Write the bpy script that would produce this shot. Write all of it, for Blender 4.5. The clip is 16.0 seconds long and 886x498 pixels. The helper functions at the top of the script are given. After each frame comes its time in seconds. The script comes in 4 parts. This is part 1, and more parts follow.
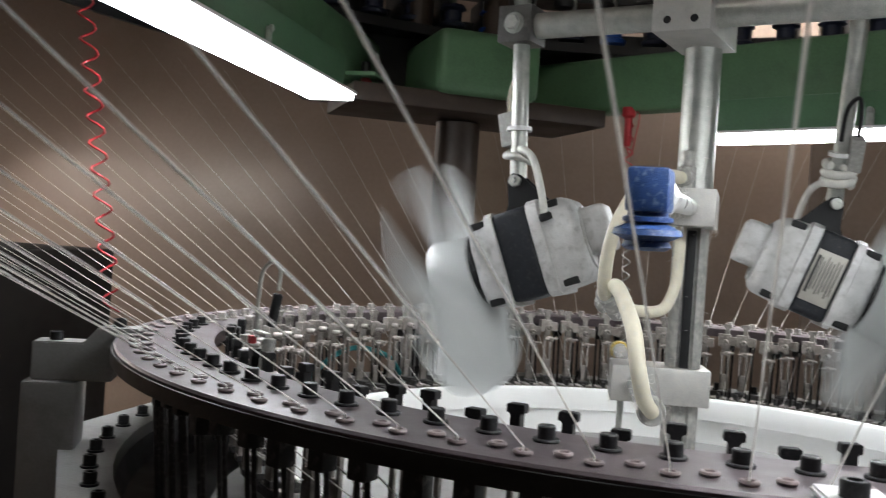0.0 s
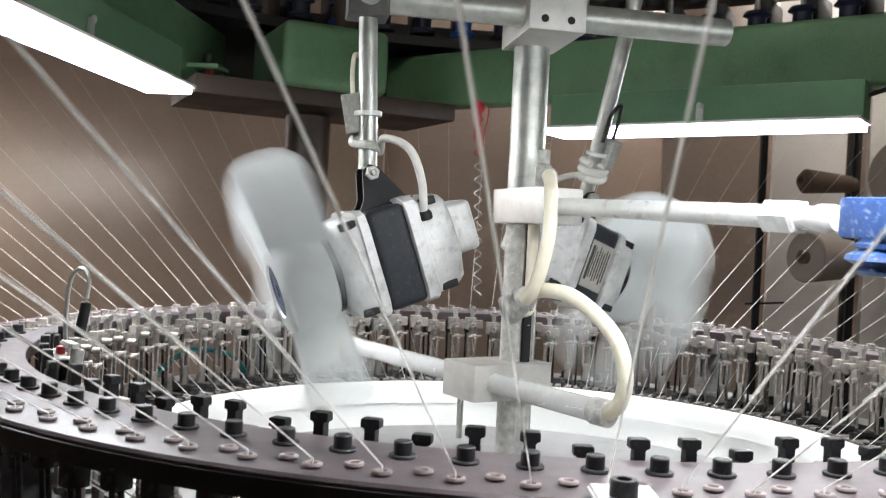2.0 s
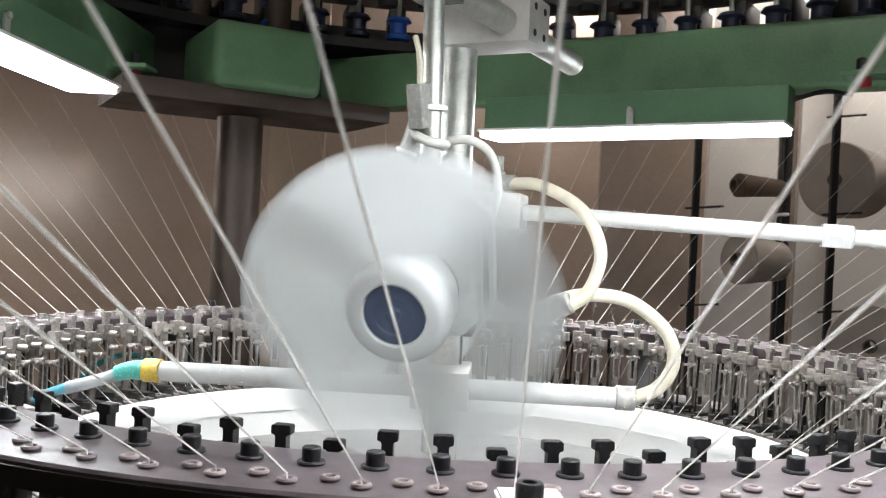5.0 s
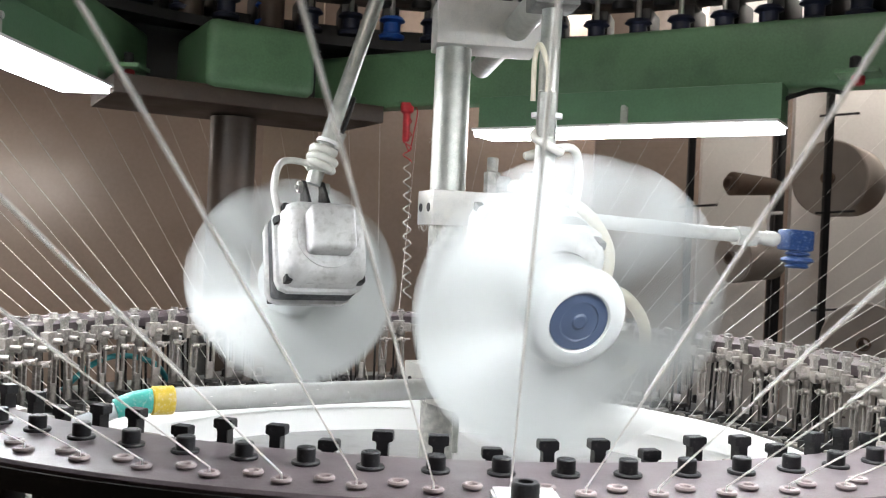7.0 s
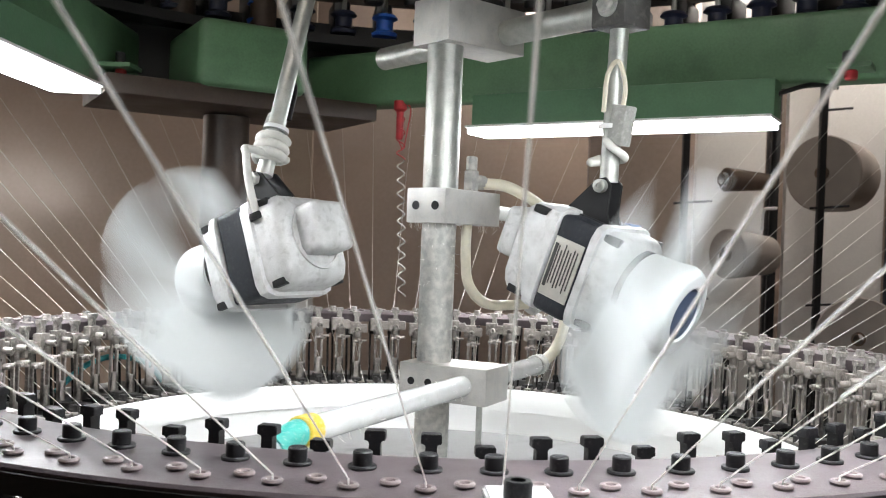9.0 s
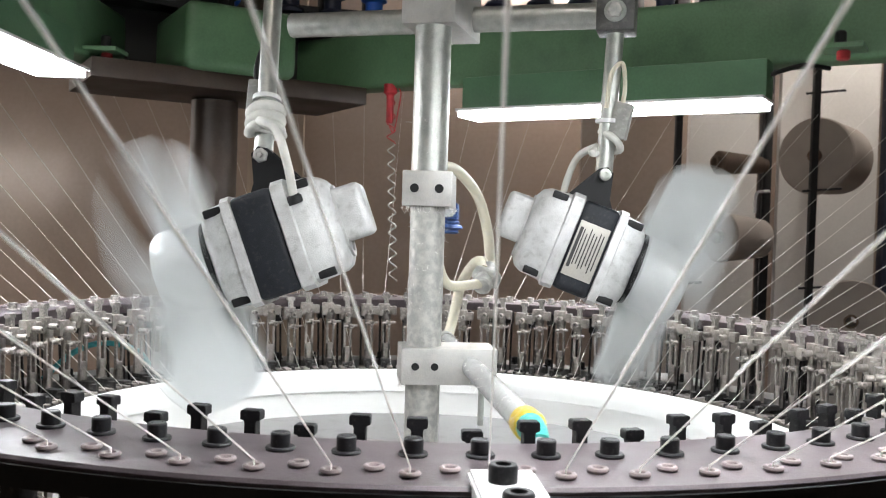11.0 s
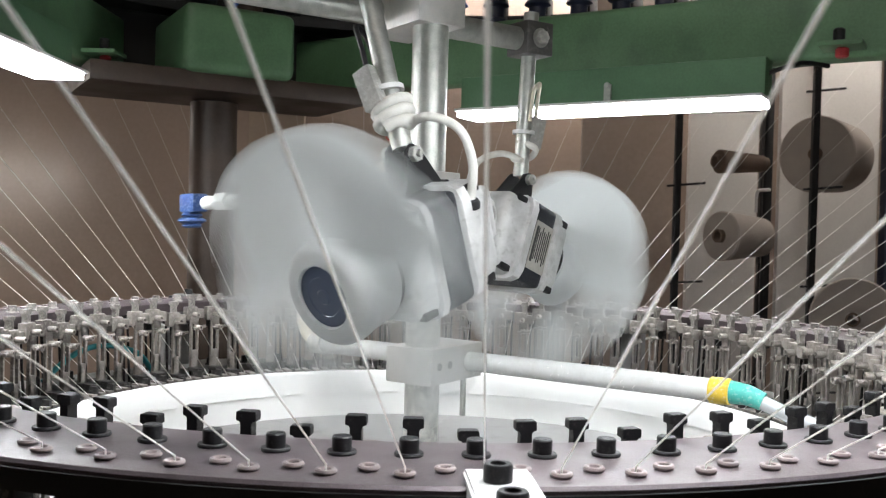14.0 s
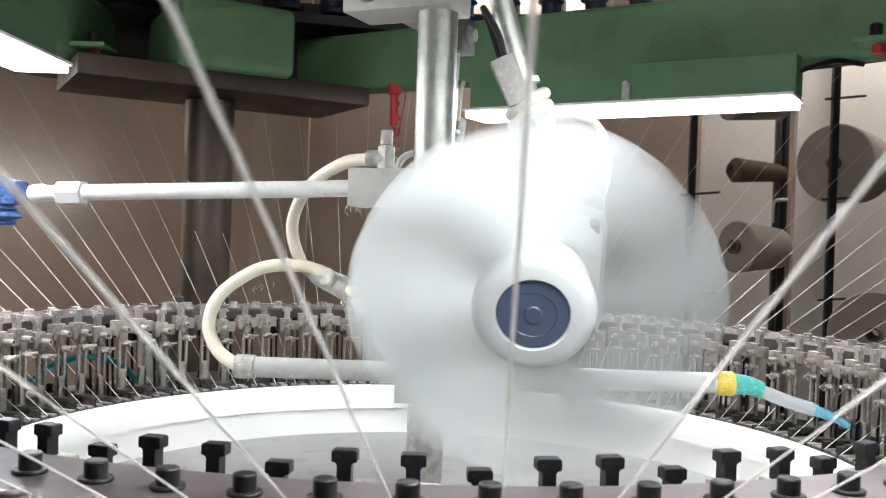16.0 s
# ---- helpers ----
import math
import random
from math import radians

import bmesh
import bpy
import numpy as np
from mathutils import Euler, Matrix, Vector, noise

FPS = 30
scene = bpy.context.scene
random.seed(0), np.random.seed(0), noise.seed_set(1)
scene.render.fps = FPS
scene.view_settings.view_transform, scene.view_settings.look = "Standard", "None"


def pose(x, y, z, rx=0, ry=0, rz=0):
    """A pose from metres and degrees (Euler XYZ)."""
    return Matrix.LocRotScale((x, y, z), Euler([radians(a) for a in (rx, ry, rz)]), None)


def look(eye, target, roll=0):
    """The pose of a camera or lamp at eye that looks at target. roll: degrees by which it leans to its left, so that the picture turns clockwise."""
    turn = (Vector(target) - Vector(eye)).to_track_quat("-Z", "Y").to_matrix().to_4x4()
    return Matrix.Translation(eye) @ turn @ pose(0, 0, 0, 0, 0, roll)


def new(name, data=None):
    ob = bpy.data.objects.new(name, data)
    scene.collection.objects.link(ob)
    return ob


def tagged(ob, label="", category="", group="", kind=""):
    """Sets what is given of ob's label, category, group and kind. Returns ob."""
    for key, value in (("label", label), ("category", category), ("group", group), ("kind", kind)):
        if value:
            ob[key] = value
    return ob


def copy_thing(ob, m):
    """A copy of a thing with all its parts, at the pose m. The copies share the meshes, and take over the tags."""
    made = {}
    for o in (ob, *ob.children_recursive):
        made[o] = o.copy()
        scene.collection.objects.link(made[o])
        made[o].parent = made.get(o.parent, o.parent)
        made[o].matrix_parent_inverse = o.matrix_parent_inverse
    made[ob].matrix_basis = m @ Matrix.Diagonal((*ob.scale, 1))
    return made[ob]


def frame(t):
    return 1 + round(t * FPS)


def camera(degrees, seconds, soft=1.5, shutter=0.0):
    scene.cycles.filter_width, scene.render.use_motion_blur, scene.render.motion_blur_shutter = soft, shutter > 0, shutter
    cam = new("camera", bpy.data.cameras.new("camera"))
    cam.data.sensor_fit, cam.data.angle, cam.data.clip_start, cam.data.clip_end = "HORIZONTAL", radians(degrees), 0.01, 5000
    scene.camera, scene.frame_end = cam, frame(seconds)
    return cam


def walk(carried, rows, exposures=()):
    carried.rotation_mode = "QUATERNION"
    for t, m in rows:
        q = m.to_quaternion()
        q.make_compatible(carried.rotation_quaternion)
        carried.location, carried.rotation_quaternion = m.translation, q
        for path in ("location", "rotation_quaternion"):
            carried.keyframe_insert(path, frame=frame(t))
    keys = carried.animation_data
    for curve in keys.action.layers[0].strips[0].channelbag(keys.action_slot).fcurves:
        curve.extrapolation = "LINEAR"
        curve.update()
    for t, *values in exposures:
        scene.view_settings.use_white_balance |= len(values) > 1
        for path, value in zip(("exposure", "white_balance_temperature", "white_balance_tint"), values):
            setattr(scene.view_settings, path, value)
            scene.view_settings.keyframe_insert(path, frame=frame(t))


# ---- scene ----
H = 1.10        # height of the feeder ring's bolts above the floor
SPIN = 16.6     # the blower's turn, degrees a second
cam = camera(51.85, 16.0, soft=0.75, shutter=0.6)
cam.data.dof.use_dof = True
cam.data.dof.focus_distance = 0.64
cam.data.dof.aperture_fstop = 25.0
ROWS = [
    (0.0, -0.0560, -0.8954, 0.0875, 11.57, -0.34, -3.79),
    (0.5, -0.0477, -0.8895, 0.0867, 9.11, -0.76, -3.55),
    (1.0, -0.0396, -0.8918, 0.0904, 7.01, -0.85, -3.65),
    (1.5, -0.0254, -0.8872, 0.0933, 4.57, -1.51, -3.17),
    (2.0, -0.0170, -0.8847, 0.0990, 3.85, -0.61, -2.89),
    (2.5, -0.0091, -0.8864, 0.1011, 2.61, 0.23, -2.69),
    (3.0, 0.0022, -0.8810, 0.1015, 1.39, -0.07, -2.52),
    (3.5, 0.0038, -0.8760, 0.1004, 0.83, -0.13, -2.69),
    (4.0, 0.0021, -0.8767, 0.0994, 0.45, -0.17, -2.86),
    (6.5, -0.0015, -0.8781, 0.0987, 0.39, -0.23, -2.71),
    (7.0, -0.0009, -0.8762, 0.0986, 0.05, -0.23, -2.61),
    (7.5, 0.0011, -0.8739, 0.0985, -0.37, -0.40, -2.58),
    (8.0, 0.0011, -0.8741, 0.0984, -0.31, -0.31, -2.36),
    (10.5, 0.0039, -0.8691, 0.0987, -0.43, -0.74, -1.90),
    (11.0, 0.0059, -0.8656, 0.0963, -0.63, -1.22, -1.84),
    (11.5, 0.0083, -0.8650, 0.0942, -0.60, -1.65, -1.81),
    (12.0, 0.0091, -0.8656, 0.0952, -0.51, -1.53, -1.57),
    (12.5, 0.0107, -0.8625, 0.0949, -0.77, -1.57, -1.51),
    (13.0, 0.0090, -0.8617, 0.0940, -0.65, -1.66, -1.62),
    (13.5, 0.0104, -0.8630, 0.0945, -0.79, -1.56, -1.53),
    (14.0, 0.0093, -0.8648, 0.0957, -0.50, -1.17, -1.48),
    (14.5, 0.0095, -0.8627, 0.0946, -0.16, -0.39, -1.69),
    (15.0, 0.0091, -0.8637, 0.0940, 0.06, -0.39, -1.92),
    (15.5, 0.0093, -0.8650, 0.0937, -0.10, -0.34, -1.95),
    (15.7, 0.0093, -0.8650, 0.0937, -0.10, -0.34, -1.95),
    (15.9, 0.0093, -0.7900, 0.0907, -0.10, -0.54, -1.95),
    (16.0, 0.0093, -0.7900, 0.0907, -0.10, -0.54, -1.95),
]


def eye_pose(x, y, z, yaw, pitch, roll):
    a, b = radians(yaw), radians(pitch)
    e = Vector((x, y, z + H))
    return look(e, e + Vector((-math.sin(a) * math.cos(b), math.cos(a) * math.cos(b), math.sin(b))), -roll)


walk(cam, [(t, eye_pose(*r)) for t, *r in ROWS], exposures=[(0.0, -0.58), (0.5, -0.40), (1.0, -0.28), (1.5, -0.04), (3.5, 0.12), (8.0, 0.15), (10.5, 0.12), (11.5, 0.02), (12.5, -0.06), (14.0, -0.06), (15.5, 0.0), (16.0, 0.12)])

# ---- light ----
world = bpy.data.worlds.new("hall_air")
scene.world = world
world.use_nodes = True
world.node_tree.nodes["Background"].inputs[0].default_value = (0.9, 0.95, 1.0, 1)
world.node_tree.nodes["Background"].inputs[1].default_value = 0.004
LAMP_GLOW = 52.0
HALL_GLOW = 68.0


# ---- materials ----
def material(name, colour, rough=0.5, metal=0.0, vary=0.15, scale=20.0, bump=0.1, fine=200.0, dirt=None, dirt_amount=0.0,
             each=0.0, glow=0.0, spec=0.5, see=0.0, tint=(0.93, 0.97, 1.0), through_light=0.0, thin=0.0):
    """A procedural surface: two scales of noise on colour and roughness, a fine bump, patches of dirt or lint."""
    m = bpy.data.materials.new(name)
    m.use_nodes = True
    nt = m.node_tree
    n, l = nt.nodes, nt.links
    bsdf = n["Principled BSDF"]
    bsdf.inputs["Metallic"].default_value = metal
    bsdf.inputs["Specular IOR Level"].default_value = spec
    co = n.new("ShaderNodeTexCoord")

    def noise_at(s, detail=4.0):
        x = n.new("ShaderNodeTexNoise")
        x.inputs["Scale"].default_value, x.inputs["Detail"].default_value = s, detail
        l.new(co.outputs["Object"], x.inputs["Vector"])
        return x

    def ramp(a, b, lo, hi, link):
        r = n.new("ShaderNodeMapRange")
        for k, val in zip(("From Min", "From Max", "To Min", "To Max"), (a, b, lo, hi)):
            r.inputs[k].default_value = val
        l.new(link, r.inputs["Value"])
        return r.outputs[0]

    big, small = noise_at(scale), noise_at(fine, 2.0)
    both = n.new("ShaderNodeMath")
    both.operation = "ADD"
    l.new(ramp(0.3, 0.7, 1 - vary, 1 + vary, big.outputs[0]), both.inputs[0])
    l.new(ramp(0.3, 0.7, -vary * 0.5, vary * 0.5, small.outputs[0]), both.inputs[1])
    value = both.outputs[0]
    if each:
        info = n.new("ShaderNodeObjectInfo")
        mul = n.new("ShaderNodeMath")
        mul.operation = "MULTIPLY"
        l.new(value, mul.inputs[0])
        l.new(ramp(0, 1, 1 - each, 1 + each, info.outputs["Random"]), mul.inputs[1])
        value = mul.outputs[0]
    mix = n.new("ShaderNodeVectorMath")
    mix.operation = "SCALE"
    mix.inputs[0].default_value = colour
    l.new(value, mix.inputs["Scale"])
    out = mix.outputs[0]
    if dirt:
        d = n.new("ShaderNodeMix")
        d.data_type = "RGBA"
        patches = noise_at(scale * 2.3, 6.0)
        l.new(ramp(0.62 - dirt_amount * 0.4, 0.72, 0, min(1, dirt_amount * 2), patches.outputs[0]), d.inputs["Factor"])
        l.new(out, d.inputs["A"])
        d.inputs["B"].default_value = (*dirt, 1)
        out = d.outputs["Result"]
    l.new(out, bsdf.inputs["Base Color"])
    l.new(ramp(0.3, 0.7, max(0.03, rough * 0.8), min(1, rough * 1.2), big.outputs[0]), bsdf.inputs["Roughness"])
    if bump:
        bp = n.new("ShaderNodeBump")
        bp.inputs["Strength"].default_value, bp.inputs["Distance"].default_value = bump, 0.001
        l.new(small.outputs[0], bp.inputs["Height"])
        l.new(bp.outputs[0], bsdf.inputs["Normal"])
    if glow:
        bsdf.inputs["Emission Color"].default_value = (*tint, 1)
        bsdf.inputs["Emission Strength"].default_value = glow
    if through_light:
        tr = n.new("ShaderNodeBsdfTranslucent")
        tr.inputs["Color"].default_value = (*colour, 1)
        both_ways = n.new("ShaderNodeMixShader")
        both_ways.inputs[0].default_value = through_light
        l.new(bsdf.outputs[0], both_ways.inputs[1])
        l.new(tr.outputs[0], both_ways.inputs[2])
        l.new(both_ways.outputs[0], n["Material Output"].inputs["Surface"])
    if thin:
        gap = n.new("ShaderNodeBsdfTransparent")
        veil = n.new("ShaderNodeMixShader")
        veil.inputs[0].default_value = thin
        l.new(both_ways.outputs[0], veil.inputs[1])
        l.new(gap.outputs[0], veil.inputs[2])
        l.new(veil.outputs[0], n["Material Output"].inputs["Surface"])
    if see:
        bsdf.inputs["Transmission Weight"].default_value = see
        bsdf.inputs["IOR"].default_value = 1.35
    return m


M = {
    "galvanised": material("galvanised_steel", (0.46, 0.47, 0.44), 0.42, 0.75, 0.16, 90, 0.15, 900),
    "lint_steel": material("linty_steel", (0.42, 0.42, 0.40), 0.6, 0.55, 0.15, 60, 0.5, 1200, (0.62, 0.61, 0.57), 0.55),
    "aluminium": material("milled_aluminium", (0.55, 0.54, 0.52), 0.5, 0.6, 0.12, 50, 0.25, 900, (0.6, 0.58, 0.54), 0.4),
    "pale_metal": material("pale_cast_metal", (0.62, 0.60, 0.60), 0.5, 0.2, 0.1, 60, 0.2, 900, (0.4, 0.38, 0.37), 0.2),
    "cast": material("cast_aluminium", (0.58, 0.58, 0.575), 0.48, 0.35, 0.16, 60, 0.45, 1200, (0.25, 0.245, 0.23), 0.22),
    "black": material("black_plastic", (0.012, 0.012, 0.013), 0.55, 0, 0.3, 120, 0.2, 1500, spec=0.3),
    "stack": material("black_laminations", (0.012, 0.014, 0.019), 0.5, 0.0, 0.3, 120, 0.35, 1600, (0.06, 0.06, 0.06), 0.18, spec=0.35),
    "oxide": material("black_oxide_steel", (0.010, 0.010, 0.011), 0.45, 0.0, 0.3, 150, 0.15, 1500, (0.10, 0.095, 0.095), 0.14, each=0.3, spec=0.35),
    # Paler grey steel for bolts and knobs on the far half of the ring.
    "linty": material("pale_far_steel", (0.30, 0.28, 0.26), 0.7, 0.1, 0.25, 200, 0.4, 1500, (0.5, 0.47, 0.43), 0.4, each=0.3),
    "ring": material("dark_anodised_ring", (0.102, 0.081, 0.087), 0.40, 0.25, 0.22, 25, 0.2, 900, (0.17, 0.15, 0.15), 0.16),
    "ring_edge": material("black_ring_edge", (0.012, 0.012, 0.013), 0.4, 0.0, 0.3, 30, 0.1, 500),
    "ceramic": material("ceramic", (0.235, 0.190, 0.188), 0.4, 0, 0.12, 200, 0.1, 1500, each=0.18),
    "feeder": material("feeder_steel", (0.29, 0.262, 0.24), 0.46, 0.45, 0.25, 120, 0.3, 1200, (0.46, 0.43, 0.40), 0.32, each=0.25),
    "feeder_dark": material("feeder_dark", (0.024, 0.022, 0.022), 0.5, 0.1, 0.25, 100, 0.2, 1200, (0.2, 0.19, 0.18), 0.2),
    "white_plastic": material("white_fan_plastic", (0.75, 0.77, 0.77), 0.36, 0, 0.05, 30, 0.05, 400, through_light=0.42),
    "cap_blue": material("blue_grey_cap", (0.045, 0.065, 0.115), 0.42, 0, 0.1, 60, 0.05, 600),
    "fabric": material("white_knit", (0.82, 0.82, 0.805), 0.9, 0, 0.03, 8, 0.3, 1500, spec=0.2, through_light=0.04),
    "yarn": material("white_yarn", (0.88, 0.86, 0.83), 0.85, 0, 0.1, 300, 0.3, 3000, spec=0.2, through_light=0.5),
    # See-through white for a sheath that imitates the soft blur of near yarns.
    "fuzz": material("yarn_blur", (0.9, 0.88, 0.85), 0.9, 0, 0.1, 300, 0.0, 3000, spec=0.0, through_light=0.5, thin=0.70),
    "green": material("green_machine_paint", (0.108, 0.215, 0.112), 0.42, 0, 0.16, 9, 0.15, 300, (0.05, 0.10, 0.058), 0.22),
    "green_lamp": material("green_lamp_paint", (0.090, 0.200, 0.105), 0.5, 0, 0.12, 14, 0.12, 300),
    "brown": material("brown_painted_steel", (0.042, 0.027, 0.019), 0.5, 0.1, 0.25, 12, 0.15, 300, (0.080, 0.056, 0.043), 0.2),
    "hose": material("cream_hose", (0.74, 0.69, 0.55), 0.45, 0, 0.08, 60, 0.3, 1500, (0.66, 0.64, 0.58), 0.25),
    "cable": material("grey_cable", (0.66, 0.65, 0.61), 0.55, 0, 0.1, 90, 0.2, 1500),
    "tube": material("milky_tube", (0.70, 0.71, 0.69), 0.3, 0, 0.07, 50, 0.2, 1000, (0.6, 0.6, 0.58), 0.25),
    "clear": material("clear_tube", (0.85, 0.88, 0.9), 0.15, 0, 0.05, 80, 0.15, 900, see=0.6),
    "hazy": material("hazy_clear_plastic", (0.86, 0.87, 0.86), 0.16, 0, 0.05, 60, 0.2, 900, (0.75, 0.75, 0.72), 0.3, see=0.36),
    "clamp": material("dark_clamp_steel", (0.10, 0.098, 0.094), 0.5, 0.3, 0.2, 60, 0.3, 900, (0.25, 0.24, 0.22), 0.2),
    "beige": material("beige_board", (0.44, 0.36, 0.29), 0.8, 0, 0.08, 4, 0.2, 120, (0.36, 0.28, 0.21), 0.2),
    "tip": material("pale_blue_plastic", (0.10, 0.34, 0.46), 0.35, 0, 0.1, 150, 0.2, 1500, (0.5, 0.6, 0.64), 0.2),
    "blue": material("blue_plastic", (0.022, 0.065, 0.21), 0.42, 0, 0.2, 150, 0.4, 1500, (0.42, 0.50, 0.64), 0.20),
    "teal": material("teal_plastic", (0.06, 0.42, 0.36), 0.4, 0, 0.1, 150, 0.3, 1500, (0.5, 0.62, 0.6), 0.25),
    "teal_hose": material("teal_hose", (0.03, 0.25, 0.27), 0.45, 0, 0.1, 150, 0.2, 1500),
    "yellow": material("yellow_plastic", (0.66, 0.47, 0.05), 0.42, 0, 0.1, 150, 0.2, 1500, (0.74, 0.70, 0.55), 0.28),
    "red": material("red_plastic", (0.42, 0.022, 0.03), 0.42, 0, 0.15, 100, 0.2, 1000),
    "grey_plug": material("grey_plug", (0.30, 0.30, 0.28), 0.55, 0, 0.15, 120, 0.3, 1200, (0.5, 0.49, 0.46), 0.3),
    "plate": material("name_plate", (0.42, 0.40, 0.36), 0.45, 0.3, 0.1, 90, 0.1, 900),
    "ink": material("ink", (0.035, 0.035, 0.035), 0.6),
    "tray": material("lamp_tray", (0.8, 0.8, 0.8), 0.5, 0, 0.04, 20, 0.05),
    "lit": material("lit_diffuser", (0.9, 0.9, 0.9), 0.5, 0, 0.0, 20, 0.0, glow=LAMP_GLOW),
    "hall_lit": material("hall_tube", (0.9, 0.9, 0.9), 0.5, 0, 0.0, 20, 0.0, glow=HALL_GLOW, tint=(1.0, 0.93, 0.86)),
    "dark_frame": material("dark_frame_steel", (0.010, 0.010, 0.011), 0.5, 0.0, 0.25, 20, 0.15, 300),
    "navy": material("navy_plastic", (0.010, 0.014, 0.032), 0.5, 0, 0.2, 60, 0.1, 600),
    "blue_lid": material("blue_lid", (0.02, 0.10, 0.42), 0.4, 0, 0.15, 60, 0.1, 600),
    "plaster": material("beige_gloss_paint", (0.335, 0.262, 0.218), 0.36, 0, 0.10, 1.2, 0.25, 60, (0.25, 0.185, 0.14), 0.2, spec=0.6),
    "pale": material("pale_panel", (0.64, 0.61, 0.58), 0.4, 0, 0.06, 3, 0.1, 120),
    "floor": material("concrete_floor", (0.20, 0.185, 0.17), 0.6, 0, 0.15, 2, 0.3, 60, (0.12, 0.11, 0.1), 0.2),
    "ceiling": material("ceiling_paint", (0.5, 0.48, 0.46), 0.9, 0, 0.05, 2, 0.1, 60),
    "cone": material("grey_yarn_package", (0.40, 0.35, 0.31), 0.9, 0, 0.08, 15, 0.5, 500),
    "card": material("brown_card", (0.16, 0.11, 0.08), 0.8, 0, 0.15, 30, 0.2, 400),
    "grey_paint": material("grey_machine_paint", (0.24, 0.235, 0.23), 0.45, 0.2, 0.12, 14, 0.15, 400, (0.12, 0.11, 0.11), 0.2),
}


# ---- mesh helpers ----
def link(name, bm, mat, parent=None, label="", m=None, smooth=True):
    """One mesh object from a bmesh, under a parent where one is given."""
    me = bpy.data.meshes.new(name)
    bm.to_mesh(me)
    bm.free()
    me.materials.append(M[mat])
    if smooth:
        me.polygons.foreach_set("use_smooth", [True] * len(me.polygons))
        me.set_sharp_from_angle(angle=radians(38))
    ob = new(name, me)
    if parent:
        ob.parent = parent
    if m is not None:
        ob.matrix_basis = m
    if label:
        ob["label"] = label
    return ob


def part(name, bm, mat, parent, label="", m=None):
    return link(name, bm, mat, parent, label, m)


def again(ob, parent=None, m=None):
    """Another object on the same mesh."""
    o = ob.copy()
    scene.collection.objects.link(o)
    if parent:
        o.parent = parent
    if m is not None:
        o.matrix_basis = m
    return o


def box(sx, sy, sz, x=0, y=0, z=0, bevel=0.0, seg=2, bm=None, m=None):
    """A bevelled box of that size with its middle at x, y, z."""
    b = bmesh.new()
    bmesh.ops.create_cube(b, size=1, matrix=Matrix.Translation((x, y, z)) @ Matrix.Diagonal((sx, sy, sz, 1)))
    if bevel:
        bmesh.ops.bevel(b, geom=b.edges[:], offset=bevel, segments=seg, profile=0.6, affect="EDGES")
    if m is not None:
        bmesh.ops.transform(b, matrix=m, verts=b.verts)
    return joined(bm, b)


def joined(bm, b):
    if bm is None:
        return b
    me = bpy.data.meshes.new("tmp")
    b.to_mesh(me)
    bm.from_mesh(me)
    bpy.data.meshes.remove(me)
    b.free()
    return bm


def lathe(profile, n=24, bm=None, m=None, closed=False):
    """A surface of revolution round z from (radius, height) pairs, capped at its ends unless closed in a loop."""
    b = bmesh.new()
    rings = []
    for r, z in profile:
        if r < 1e-6:
            rings.append([b.verts.new((0, 0, z))])
        else:
            rings.append([b.verts.new((r * math.cos(2 * math.pi * k / n), r * math.sin(2 * math.pi * k / n), z)) for k in range(n)])
    pairs = list(zip(rings, rings[1:]))
    if closed:
        pairs.append((rings[-1], rings[0]))
    for p, q in pairs:
        for k in range(n):
            j = (k + 1) % n
            face = [p[k % len(p)], p[j % len(p)], q[j % len(q)], q[k % len(q)]]
            face = list(dict.fromkeys(face))
            if len(face) > 2:
                b.faces.new(face)
    if not closed:
        for ring, flip in ((rings[0], True), (rings[-1], False)):
            if len(ring) > 2:
                b.faces.new(ring[::-1] if flip else ring)
    bmesh.ops.recalc_face_normals(b, faces=b.faces)
    if m is not None:
        bmesh.ops.transform(b, matrix=m, verts=b.verts)
    return joined(bm, b)


def along(a, b):
    """The pose whose z runs from a to b, at a."""
    d = Vector(b) - Vector(a)
    return Matrix.Translation(a) @ d.to_track_quat("Z", "Y").to_matrix().to_4x4(), d.length


def rod(a, b, r, n=20, bevel=0.0, bm=None):
    m, d = along(a, b)
    e = min(bevel, r * 0.5)
    prof = [(r - e, 0), (r, e), (r, d - e), (r - e, d)] if e else [(r, 0), (r, d)]
    return lathe(prof, n, bm, m)


def tube(points, r, n=10, steps=8, bm=None, taper=None):
    """A round hose or wire through points, smoothly bent."""
    pts = [Vector(p) for p in points]
    path = []
    ext = [2 * pts[0] - pts[1]] + pts + [2 * pts[-1] - pts[-2]]
    for i in range(1, len(ext) - 2):
        p0, p1, p2, p3 = ext[i - 1:i + 3]
        for s in range(steps):
            u = s / steps
            path.append(0.5 * (2 * p1 + (p2 - p0) * u + (2 * p0 - 5 * p1 + 4 * p2 - p3) * u * u + (3 * p1 - p0 - 3 * p2 + p3) * u ** 3))
    path.append(pts[-1])
    b = bmesh.new()
    side = (path[1] - path[0]).orthogonal().normalized()
    rings = []
    for i, p in enumerate(path):
        d = (path[min(i + 1, len(path) - 1)] - path[max(i - 1, 0)]).normalized()
        side = (side - d * side.dot(d)).normalized()
        up = d.cross(side)
        rr = r if taper is None else r + (taper - r) * i / (len(path) - 1)
        rings.append([b.verts.new(p + rr * (math.cos(2 * math.pi * k / n) * side + math.sin(2 * math.pi * k / n) * up)) for k in range(n)])
    for p, q in zip(rings, rings[1:]):
        for k in range(n):
            b.faces.new((p[k], p[(k + 1) % n], q[(k + 1) % n], q[k]))
    b.faces.new(rings[0][::-1])
    b.faces.new(rings[-1])
    return joined(bm, b)


